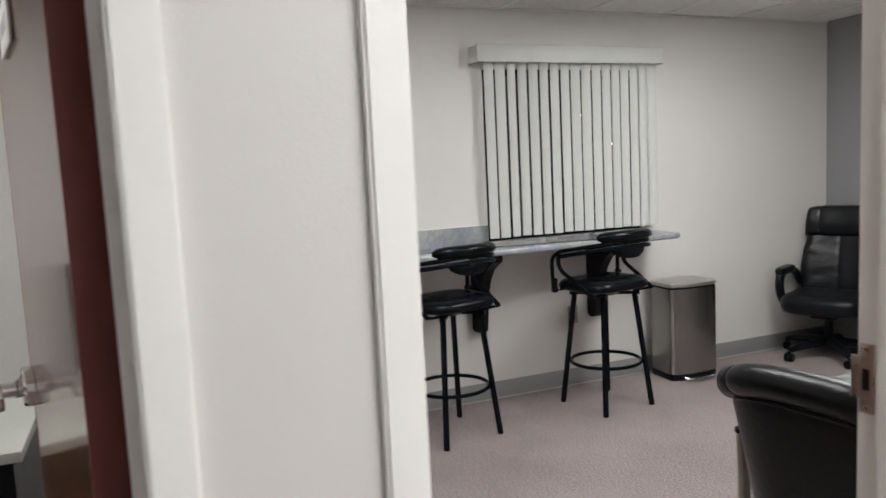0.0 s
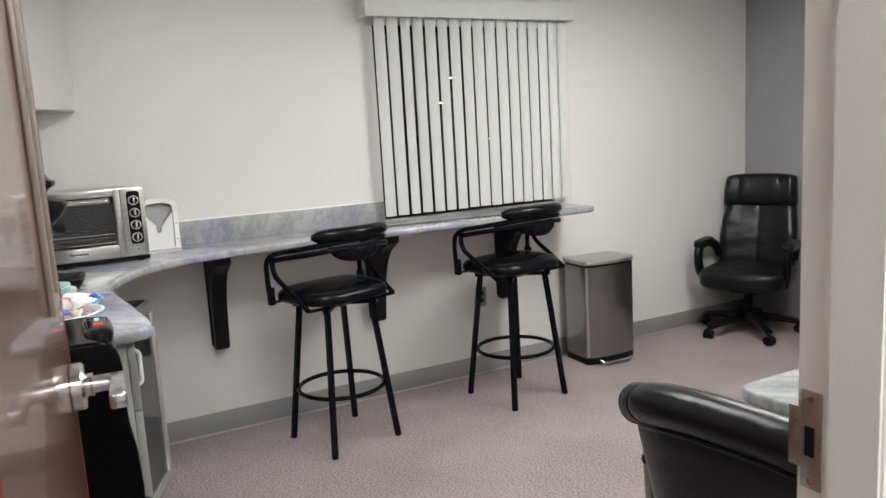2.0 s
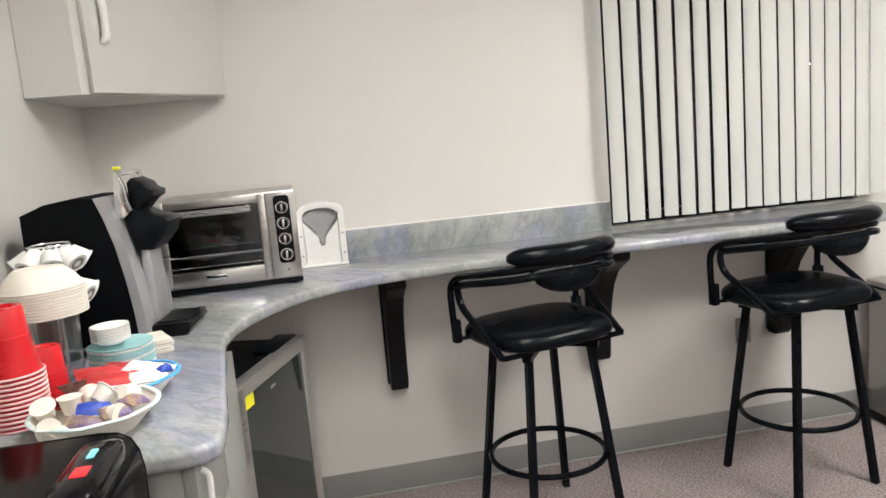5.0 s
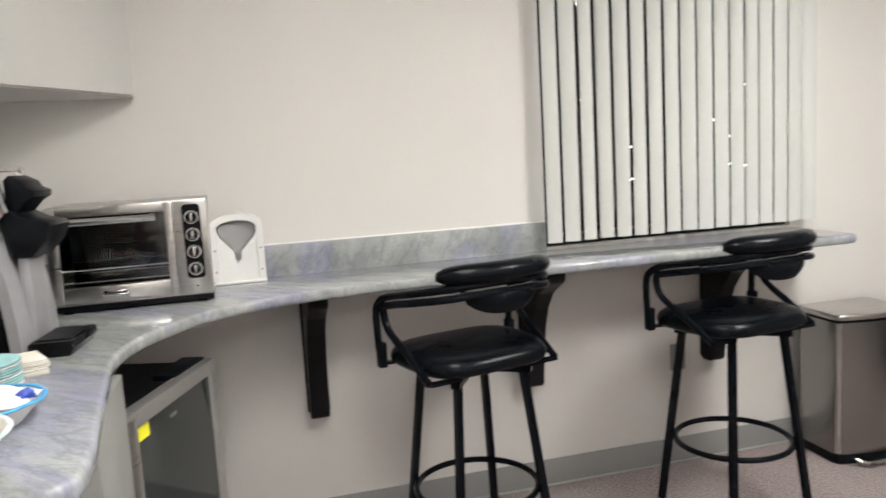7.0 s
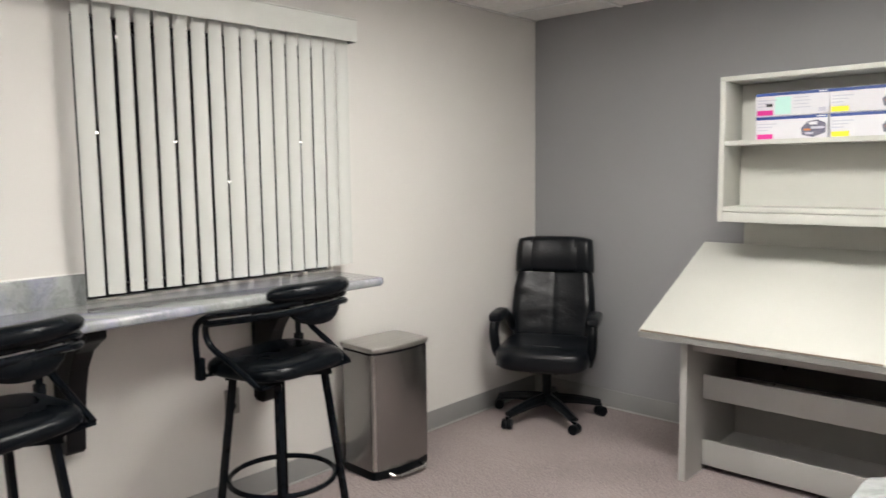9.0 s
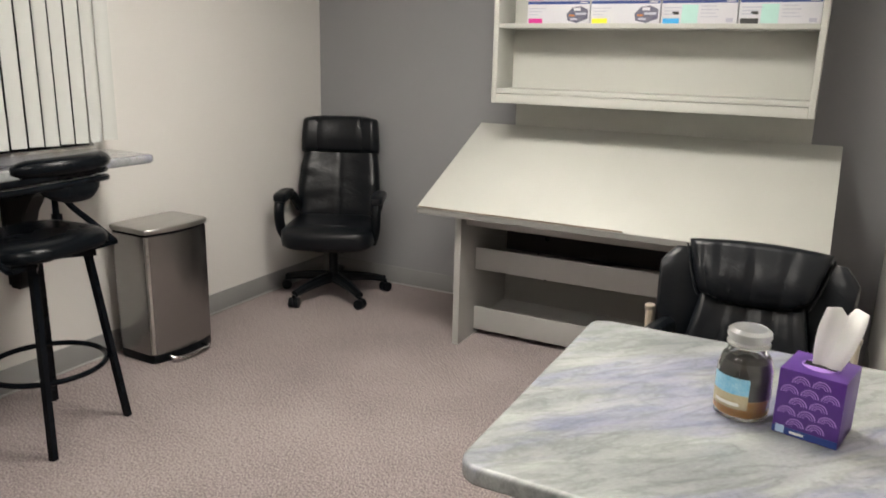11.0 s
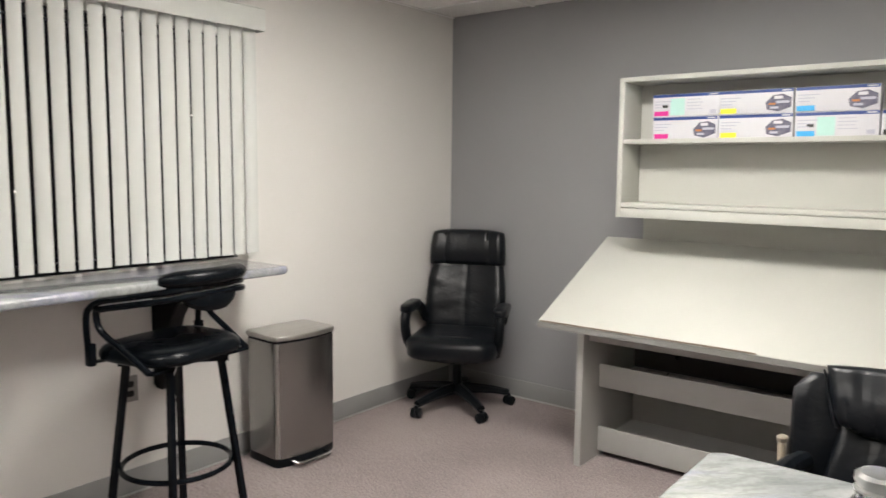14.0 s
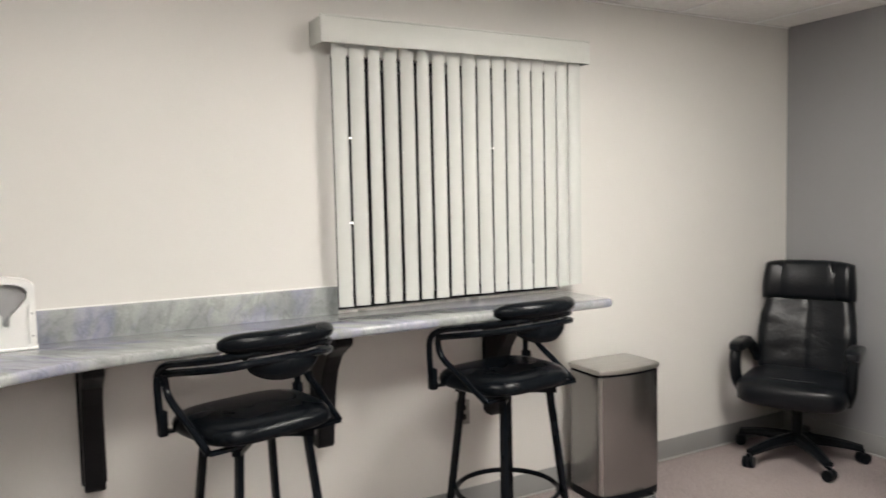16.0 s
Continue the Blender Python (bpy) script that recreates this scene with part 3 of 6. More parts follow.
def leaf(name, m, label, mirrored):
    """A door leaf hung at its local origin, running along +y, 42 mm thick."""
    d = thing(name, m, label, "door", kind="structure")
    slab = B()
    L, W = (0.590, 0.680), (1.25, 1.92)
    if mirrored:
        block(slab, -0.0200, 0.0200, 0.0, 0.86, 0.008, 2.04)
    for y0, y1, z0, z1 in ((0.0, L[0], 0.008, 2.04), (L[1], 0.86, 0.008, 2.04), (L[0], L[1], 0.008, W[0]), (L[0], L[1], W[1], 2.04)) if not mirrored else ():
        block(slab, -0.0200, 0.0200, y0, y1, z0, z1)
    part("slab", slab, M_WOODFACE, d, "dark cherry-stained glossy veneer")
    part("edge_band", boxed(-0.0205, 0.0205, -0.003, 0.0, 0.008, 2.04), M_WOODEDGE, d, "red-stained hinge edge")
    part("edge_band", boxed(-0.0205, 0.0205, 0.86, 0.863, 0.008, 2.04), M_WOODEDGE, d)
    for s in () if mirrored else (1, -1):
        f = B()
        for y0, y1, z0, z1 in ((L[0] - 0.018, L[0], W[0] - 0.018, W[1] + 0.018), (L[1], L[1] + 0.018, W[0] - 0.018, W[1] + 0.018), (L[0], L[1], W[0] - 0.018, W[0]), (L[0], L[1], W[1], W[1] + 0.018)):
            block(f, min(s * 0.0202, s * 0.029), max(s * 0.0202, s * 0.029), y0, y1, z0, z1, bev=0.003)
        part("lite_frame", f, M_TAUPE, d, "bronze narrow glass surround")
    if not mirrored:
        part("lite_glass", boxed(-0.003, 0.003, L[0], L[1], W[0], W[1]), M_GLASS, d, "narrow vision glass")
    for s in (1, -1):
        lever_set(d, s, 0.80)
    for z in (0.28, 0.89 if mirrored else 0.80, 1.78):
        h = part("hinge", boxed(-0.017, 0.017, -0.0055, -0.0032, z - 0.057, z + 0.057, bev=0.001), M_STEELH, d, "steel hinge leaf")
        for k in (-0.035, 0.0, 0.035):
            part("screw", lathe(B(), [(0.004, -0.001), (0.004, 0.0008)], 10), M_CHROME, h).matrix_basis = pose(0.004 * (1 if k else -1), -0.0058, z + k, 90, 0, 0)
    return d


leaf("door_1", pose(0.603, 1.046, 0, 0, 0, -3.0), "open dark cherry-stained door with lever handle", False)
door_2 = leaf("door_2", pose(0.241, 1.046, 0, 0, 0, 11.0), "open dark cherry-stained door of the next room", True)

part("sign_plate", boxed(-0.027, -0.0215, 0.400, 0.600, 1.690, 1.765, bev=0.002), M_WHITEP, door_2, "small white sign plate")
part("sign_text", boxed(-0.0276, -0.0271, 0.440, 0.560, 1.715, 1.740), M_LAMEDGE, door_2)

# ---- counter along two walls ----
edge = [(ROOM_W + 0.002, 2.53), (0.82, 2.53), (0.852, 2.538), (0.872, 2.56), (0.876, 2.60)]
edge += [(p.x, p.y) for p in smooth_path([(0.872, 2.70, 0), (0.838, 3.02, 0), (0.820, 3.26, 0), (0.862, 3.46, 0), (0.99, 3.67, 0), (1.17, 3.80, 0), (1.42, 3.865, 0), (1.70, 3.876, 0)], 6)]
edge += [(3.40, 3.868), (3.44, 3.874), (3.462, 3.89), (3.469, 3.92), (3.469, ROOM_N - 0.003), (ROOM_W + 0.002, ROOM_N - 0.003)]
ct = thing("countertop", pose(0, 0, 0), "polished blue-grey quartzite corner countertop on black brackets", "countertop")
part("slab", prism(B(), edge, COUNTER - 0.036, COUNTER, bev=0.013, seg=4), M_STONE, ct, angle=50)
part("backsplash", boxed(ROOM_W + 0.004, 2.283, ROOM_N - 0.024, ROOM_N - 0.004, COUNTER - 0.001, 1.108, bev=0.003), M_STONE, ct, "low blue-grey stone upstand")
part("caulk", boxed(ROOM_W + 0.004, 2.283, ROOM_N - 0.010, ROOM_N - 0.002, 1.1075, 1.112), M_WHITEP, ct, "white caulk line")


def bracket(x):
    t = thing("bracket", pose(x, ROOM_N - 0.002, 0), "black wooden corbel bracket under the countertop", "bracket", "countertop brackets")
    z1 = COUNTER - 0.038
    arc = [(-0.30, z1 - 0.045), (-0.27, z1 - 0.06), (-0.20, z1 - 0.10), (-0.145, z1 - 0.17), (-0.11, z1 - 0.26), (-0.088, z1 - 0.38), (-0.075, z1 - 0.46), (-0.072, z1 - 0.49)]
    pts = [(0, z1), (-0.31, z1), (-0.31, z1 - 0.035)] + arc + [(-0.055, z1 - 0.505), (0, z1 - 0.505)]
    place = Matrix(((0, 0, 1, 0), (1, 0, 0, 0), (0, 1, 0, 0), (0, 0, 0, 1)))
    bm = prism(B(), pts, -0.034, 0.034)
    bmesh.ops.transform(bm, matrix=place, verts=bm.verts)
    bmesh.ops.bevel(bm, geom=list(bm.edges), offset=0.004, segments=1, affect="EDGES", clamp_overlap=True)
    part("corbel", bm, M_BLACKWOOD, t)
    part("wall_plate", boxed(-0.042, 0.042, -0.016, 0, z1 - 0.49, z1, bev=0.003), M_BLACKWOOD, t)


for x in (1.335, 2.195, 3.035):
    bracket(x)

# ---- vertical blind ----
bl = thing("vertical_blind", pose(0, 0, 0), "white vertical vane blind, nearly closed, with a white valance", "blind")
va = boxed(2.205, 3.545, 4.128, 4.134, 2.082, 2.182, bev=0.002)
part("valance", va, M_VALANCE, bl, "white valance board")
for x in (2.205, 3.539):
    part("valance_return", boxed(x, x + 0.006, 4.134, ROOM_N - 0.002, 2.082, 2.182), M_VALANCE, bl)
part("valance_cap", boxed(2.205, 3.545, 4.126, 4.140, 2.182, 2.190, bev=0.002), M_VALANCE, bl)
part("head_rail", boxed(2.23, 3.52, 4.155, 4.20, 2.105, 2.150, bev=0.003), M_WHITEP, bl)
# the slits between neighbouring vanes stand at uneven steps
SLITS = (2.262, 2.330, 2.414, 2.483, 2.560, 2.638, 2.711, 2.789, 2.862, 2.940, 3.018, 3.095, 3.167, 3.236, 3.308, 3.380, 3.449, 3.528)


def vane_mesh(tilt, half):
    """One curved vinyl vane, turned so that its right edge stands nearer the room."""
    bm, n = B(), 6
    a = radians(-tilt)
    rows = []
    for k in range(n + 1):
        u = -1 + 2 * k / n
        x, y = half * u, -0.004 * (1 - u * u)
        rows.append((x * math.cos(a) - y * math.sin(a), x * math.sin(a) + y * math.cos(a)))
    back = [(x + 0.0008 * math.sin(a), y + 0.0012) for x, y in rows]
    prism(bm, rows + back[::-1], 1.030, 2.108)
    return shape("vane", bm, M_SLAT, 50)


rng = random.Random(4)
for k, (x0, x1) in enumerate(zip(SLITS, SLITS[1:])):
    v = new("vane", vane_mesh(rng.uniform(8, 17), (x1 - x0) * (0.43 if k == 0 else 0.362 if k < 7 else 0.388)))
    v.parent = bl
    v.matrix_basis = pose((x0 + x1) / 2, 4.178, rng.uniform(-0.002, 0.002))
    h = part("hanger", boxed(-0.004, 0.004, -0.001, 0.001, 2.107, 2.125), M_WHITEP, bl)
    h.matrix_basis = pose((x0 + x1) / 2, 4.178, 0)


# ---- bar stools ----
SEAT_RINGS = ((0.030, 0.690), (0.010, 0.696), (0.002, 0.706), (0.0, 0.722), (0.004, 0.740), (0.012, 0.754), (0.024, 0.764), (0.042, 0.771), (0.065, 0.775), (0.10, 0.778), (0.15, 0.7795), (0.205, 0.780))


def bar_stool(m, label):
    s = thing("bar_stool", m, label, "bar stool", "bar stools at the counter")
    for i, j in ((1, 1), (1, -1), (-1, 1), (-1, -1)):
        bm = bar(B(), (0.185 * i, 0.188 * j, 0), (0.125 * i, 0.125 * j, 0.675), 0.023, 0.023, up=(1, 0, 0))
        part("leg", bm, M_BLACKMETAL, s)
    ring = [(0.208 * math.cos(2 * math.pi * k / 40), 0.208 * math.sin(2 * math.pi * k / 40), 0.27) for k in range(40)]
    part("foot_ring", tube(B(), ring, 0.0105, 10, closed=True), M_BLACKMETAL, s)
    u = B()
    bar(u, (-0.145, -0.145, 0.682), (0.145, 0.145, 0.682), 0.03, 0.018)
    bar(u, (-0.145, 0.145, 0.684), (0.145, -0.145, 0.684), 0.03, 0.018)
    lathe(u, [(0.075, 0.676), (0.10, 0.693), (0.15, 0.706), (0.15, 0.716)], 20)
    part("swivel_plate", u, M_BLACKMETAL, s)
    part("seat", padded(B(), 0.240, 0.206, [(r, 0.713 + (z - 0.690) * 0.80) for r, z in SEAT_RINGS], 0.56, 64, 0.06), M_VINYL, s, "black vinyl padded seat", angle=80)

    def rail(dz, grow):
        half = [(0, -0.235 - grow, 0.997 + dz), (0.11, -0.225 - grow, 0.995 + dz), (0.19, -0.175 - grow, 0.984 + dz), (0.245, -0.06, 0.964 + dz), (0.262, 0.06, 0.942 + dz)]
        return half
    for k, (dz, grow) in enumerate(((0.012, 0.0), (-0.017, 0.006))):
        h = rail(dz, grow)
        if k == 0:
            tail = [(0.266, 0.125, 0.927), (0.266, 0.155, 0.88), (0.262, 0.155, 0.755)]
        else:
            tail = [(0.262, 0.10, 0.91), (0.256, 0.085, 0.84), (0.246, -0.03, 0.775), (0.238, -0.150, 0.708)]
        h = h + tail
        line = [(-x, y, z) for x, y, z in h[:0:-1]] + h
        part("arm_rail", tube(B(), smooth_path(line, 5), 0.0125, 10), M_BLACKMETAL, s)
    for i in (1, -1):
        part("arm_bracket", boxed(-0.014 + 0.258 * i, 0.014 + 0.258 * i, 0.13, 0.165, 0.700, 0.785, bev=0.004), M_BLACKMETAL, s)
        part("side_strap", bar(B(), (0.20 * i, 0.14, 0.712), (0.262 * i, 0.148, 0.714), 0.03, 0.008), M_BLACKMETAL, s)
        part("side_strap", bar(B(), (0.12 * i, -0.13, 0.698), (0.240 * i, -0.152, 0.706), 0.028, 0.01), M_BLACKMETAL, s)
    def pad(z0, z1, r, wid):
        line = [(wid * t, -0.240 + 0.078 * t * t, (z0 + z1) / 2 - 0.006 * t * t) for t in [k / 10 - 1 for k in range(21)]]
        rad = [r * (1 - 0.62 * abs(k / 10 - 1) ** 9) for k in range(21)]
        return tube(B(), line, rad, 14, flat=(z1 - z0) / 2 / r)
    part("head_pad", pad(1.008, 1.074, 0.038, 0.200), M_VINYL, s, "black vinyl rolled back pad")
    low = B()
    def curved(a, b):
        t = 2 * a - 1
        drop = 0.075 * math.sqrt(max(0.0, 1 - (abs(t) ** 2.6)))
        return (0.135 * t, -0.238 + 0.05 * t * t, 0.987 - drop * b)
    part("back_pad", sheet(low, curved, 16, 6, 0.035), M_VINYL, s, "black vinyl lower back pad")
    return s


bar_stool(pose(1.815, 3.826, 0, 0, 0, 13.5), "black metal bar stool with vinyl seat and rolled back")
bar_stool(pose(2.835, 3.827, 0, 0, 0, 8.5), "black metal bar stool with vinyl seat beside the steel bin")

# ---- pedal bin ----
bn = thing("pedal_bin", pose(3.634, 4.078, 0, 0, 0, -2.5), "tall brushed steel pedal bin with flat lid", "trash can")


def bin_outline(w, d, bow=0.022, r=0.03):
    """A box outline with rounded corners and a front that bows out."""
    front = [(-w + r + (2 * w - 2 * r) * k / 10, -d - bow * (1 - (k / 5 - 1) ** 2)) for k in range(11)]
    pts = [(-w, -d + r), (-w + r * 0.3, -d + r * 0.3)] + front + [(w - r * 0.3, -d + r * 0.3), (w, -d + r)]
    return pts + [(w, d - r), (w - r * 0.3, d - r * 0.3), (w - r, d), (-w + r, d), (-w + r * 0.3, d - r * 0.3), (-w, d - r)]


part("body", prism(B(), bin_outline(0.183, 0.124), 0.045, 0.612), M_BINSTEEL, bn, "brushed stainless body", angle=40)
part("base", prism(B(), bin_outline(0.180, 0.124), 0.0, 0.044, bev=0.006), M_PLASTIC, bn, "black plastic base")
part("rim", prism(B(), bin_outline(0.181, 0.122), 0.6125, 0.622), M_PLASTIC, bn, "black rim")
part("lid", prism(B(), bin_outline(0.190, 0.130), 0.623, 0.648, bev=0.008, seg=3), M_STEELH, bn, "brushed steel flat lid")
part("corner_strip", prism(B(), [(-0.1790, -0.1075), (-0.1765, -0.1165), (-0.1660, -0.1212), (-0.1660, -0.1180), (-0.1740, -0.1140), (-0.1760, -0.1075)], 0.05, 0.610), M_STEELH, bn, "bright polished corner strip")
pd = B()
tube(pd, [(-0.10, -0.125, 0.024), (-0.10, -0.172, 0.022), (-0.085, -0.188, 0.022), (0.085, -0.188, 0.022), (0.10, -0.172, 0.022), (0.10, -0.125, 0.024)], 0.013, 10, flat=0.7)
part("pedal", pd, M_CHROME, bn, "polished steel foot pedal")

# ---- drafting desk and hutch by the grey wall ----
dk = thing("drafting_desk", pose(0, 0, 0), "off-white laminate drafting desk with tilted top and open shelves", "desk")
DY0, DY1 = 1.248, 3.072
XF, ZF, XB, ZB = 4.333, 0.712, 5.073, 1.078
SL = (ZB - ZF) / (XB - XF)
top = prism(B(), [(XF, ZF - 0.030), (XF + 0.012, ZF - 0.034), (XB, ZB - 0.034), (XB, ZB), (XF + 0.002, ZF)], -DY1, -DY0)
bmesh.ops.transform(top, matrix=Matrix(((1, 0, 0, 0), (0, 0, -1, 0), (0, 1, 0, 0), (0, 0, 0, 1))), verts=top.verts)
bmesh.ops.bevel(top, geom=list(top.edges), offset=0.002, segments=1, affect="EDGES", clamp_overlap=True)
part("tilted_top", top, M_LAMINATE, dk, "off-white tilted drawing board")
part("edge_band", boxed(XF - 0.0035, XF - 0.0005, DY0 + 0.002, DY1 - 0.002, ZF - 0.029, ZF - 0.004), surf("grey edge band", (0.20, 0.195, 0.185), (0.23, 0.225, 0.215), scale=5, rough=0.5), dk, "grey front edge band")
lip = B()
bar(lip, (XF - 0.001, 3.06, ZF + 0.003), (XF - 0.001, 2.05, ZF + 0.003), 0.006, 0.008)
part("pencil_lip", lip, M_TAUPE, dk, "thin metal edge strip")


def under(x):
    return ZF - 0.036 + SL * (x - XF)


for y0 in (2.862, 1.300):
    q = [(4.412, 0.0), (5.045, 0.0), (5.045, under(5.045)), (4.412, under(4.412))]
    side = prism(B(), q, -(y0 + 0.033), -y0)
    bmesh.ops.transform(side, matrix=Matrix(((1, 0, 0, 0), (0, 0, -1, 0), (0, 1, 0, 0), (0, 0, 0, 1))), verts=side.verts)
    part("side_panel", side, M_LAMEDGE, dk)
# Fascias and shelves take the dimmer laminate; its colour holds the under-desk shade.
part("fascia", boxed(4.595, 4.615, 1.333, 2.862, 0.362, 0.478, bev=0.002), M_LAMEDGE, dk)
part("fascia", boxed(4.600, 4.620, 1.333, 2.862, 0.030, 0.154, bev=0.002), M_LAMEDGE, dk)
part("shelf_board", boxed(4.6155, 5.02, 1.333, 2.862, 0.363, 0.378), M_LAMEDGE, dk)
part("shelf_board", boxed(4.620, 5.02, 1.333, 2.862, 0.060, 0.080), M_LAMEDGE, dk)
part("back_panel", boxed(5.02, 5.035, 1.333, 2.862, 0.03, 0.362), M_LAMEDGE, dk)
# Upper back: the shade below the tilted top is put into its dark colour.
part("back_panel", boxed(5.02, 5.035, 1.333, 2.862, 0.380, 0.96), surf("shade-darkened back board", (0.050, 0.045, 0.048), (0.062, 0.056, 0.060), scale=6, rough=0.6), dk, "upper back board, coloured dark for the shade under the top")
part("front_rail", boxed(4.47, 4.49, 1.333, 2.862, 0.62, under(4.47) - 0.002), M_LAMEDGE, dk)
for z in (0.47, 0.24):
    k = part("cable_knob", lathe(B(), [(0.014, 0), (0.014, 0.006), (0.008, 0.008), (0.008, 0.016)], 14), M_PLASTIC, dk, "small dark plastic knob")
    k.matrix_basis = pose(5.02, 2.62, z, 0, -90, 0)
cb = new("cable", shape("cable", tube(B(), smooth_path([(5.0, 2.66, 0.382), (4.80, 2.60, 0.382), (4.66, 2.42, 0.384), (4.68, 2.2, 0.44), (4.80, 2.06, 0.384), (4.98, 1.98, 0.382)], 8), 0.0035, 8), M_PLASTIC))
tagged(cb, "thin black cable lying on the desk shelf", "cable")

hu = thing("hutch", pose(0, 0, 0), "off-white laminate open hutch above the drafting desk", "shelf unit")
HX0, HX1, HY0, HY1, HZ0, HZ1 = 4.728, 4.945, 1.379, 2.868, 1.213, 1.902
part("top_board", boxed(HX0, HX1, HY0, HY1, HZ1 - 0.022, HZ1, bev=0.0015), M_LAMINATE, hu)
for y in (HY0, HY1 - 0.026):
    part("side_panel", boxed(HX0 + 0.001, HX1, y, y + 0.026, HZ0, HZ1 - 0.022, bev=0.0015), M_LAMINATE, hu)
part("middle_shelf", boxed(HX0 + 0.006, HX1, HY0 + 0.026, HY1 - 0.026, 1.578, 1.600, bev=0.0015), M_LAMINATE, hu)
part("bottom_shelf", boxed(HX0 + 0.004, HX1, HY0 + 0.026, HY1 - 0.026, 1.262, 1.284, bev=0.0015), M_LAMINATE, hu)
part("fascia", boxed(HX0 - 0.002, HX0 + 0.018, HY0 + 0.0265, HY1 - 0.0265, HZ0, 1.258, bev=0.0015), M_LAMINATE, hu)
part("back_panel", boxed(HX1, HX1 + 0.016, HY0 + 0.015, HY1 - 0.015, HZ0 + 0.002, HZ1 - 0.002), M_LAMINATE, hu)
part("apron", boxed(XB + 0.003, XB + 0.019, HY0 + 0.002, HY1 - 0.002, ZB - 0.03, HZ0 + 0.030, bev=0.001), M_LAMINATE, hu)
part("rear_deck", boxed(HX1 + 0.0165, XB + 0.0025, HY0 + 0.015, HY1 - 0.015, HZ0 + 0.010, HZ0 + 0.028), M_LAMINATE, hu)

# cartons of printer supplies
M_BOX = surf("white carton", (0.60, 0.595, 0.63), (0.64, 0.635, 0.67), scale=12, rough=0.4)
M_NAVY = surf("navy print", (0.02, 0.05, 0.22), (0.03, 0.07, 0.27), scale=12, rough=0.35)
M_INK = {"magenta": surf("magenta print", (0.62, 0.02, 0.25), rough=0.4), "yellow": surf("yellow print", (0.80, 0.72, 0.03), rough=0.4),
         "cyan": surf("cyan print", (0.03, 0.36, 0.70), rough=0.4), "black": surf("black print", (0.02, 0.02, 0.02), rough=0.4)}
M_ORANGEP = surf("orange print", (0.45, 0.16, 0.05), rough=0.45)
M_MINT = surf("mint print", (0.42, 0.66, 0.60), rough=0.45)
M_TEXT = surf("grey print", (0.42, 0.42, 0.50), rough=0.45)
M_DARKPRINT = surf("dark blue-grey print", (0.07, 0.07, 0.12), (0.16, 0.15, 0.20), scale=60, rough=0.45)


def carton(y0, y1, z, ink, picture):
    t = thing("carton", pose(4.868, (y0 + y1) / 2, z), "white carton of printer toner with navy top and %s patch" % ink, "box", "toner cartons on the hutch")
    w, h = (y1 - y0) / 2 - 0.003, 0.110
    part("body", boxed(0, 0.072, -w, w, 0, h, bev=0.0015), M_BOX, t)

    def flat(name, a, b, c, d, m, lift=0.0008):
        part(name, boxed(-lift, 0.0, min(w * a, w * b), max(w * a, w * b), h * c, h * d), m, t)
    flat("top_band", -0.99, 0.99, 0.86, 0.985, M_NAVY)
    part("top_face", boxed(0.002, 0.07, -w + 0.002, w - 0.002, h, h + 0.0006), M_NAVY, t)
    flat("colour_patch", 0.95, 0.50, 0.04, 0.25, M_INK[ink])
    for k in range(3):
        flat("text_bar", 0.93, 0.40 + 0.12 * k, 0.66 - 0.13 * k, 0.70 - 0.13 * k, M_TEXT)
    flat("maker_mark", -0.70, -0.93, 0.90, 0.95, M_BOX, 0.0014)
    if picture:
        bm = B()
        pts = [(-0.28, 0.44), (-0.32, 0.16), (-0.62, 0.06), (-0.95, 0.24), (-0.95, 0.62), (-0.72, 0.78), (-0.46, 0.72)]
        v = [bm.verts.new((-0.0012, w * a, h * b)) for a, b in pts]
        bm.faces.new(v)
        part("printed_picture", bm, M_DARKPRINT, t, "printed dark machine picture")
        flat("picture_accent", -0.50, -0.72, 0.58, 0.70, M_BOX, 0.0016)
        flat("picture_accent", -0.36, -0.54, 0.34, 0.42, M_ORANGEP, 0.0016)
        flat("picture_accent", -0.56, -0.90, 0.40, 0.50, M_TEXT, 0.0016)
        flat("picture_accent", -0.40, -0.62, 0.18, 0.27, M_TEXT, 0.0016)
    else:
        flat("mint_panel", 0.45, 0.02, 0.06, 0.80, M_MINT)
        flat("cartridge_picture", 0.70, 0.52, 0.40, 0.52, M_INK["black"])
        for k in range(4):
            flat("text_bar", -0.05, -0.45 - 0.06 * (k % 2), 0.72 - 0.14 * k, 0.75 - 0.14 * k, M_TEXT)
        flat("bar_code", -0.72, -0.90, 0.10, 0.26, M_TEXT)


YS = [2.750, 2.423, 2.086, 1.746, 1.407]
for k, (ink, pic) in enumerate((("magenta", True), ("yellow", True), ("cyan", False), ("black", False))):
    carton(YS[k + 1], YS[k], 1.6015, ink, pic)
for k, (ink, pic) in enumerate((("magenta", False), ("yellow", True), ("cyan", True))):
    carton(YS[k + 1] + (0.004 if k else -0.006), YS[k] + (0.004 if k else 0.004), 1.7135, ink, pic)


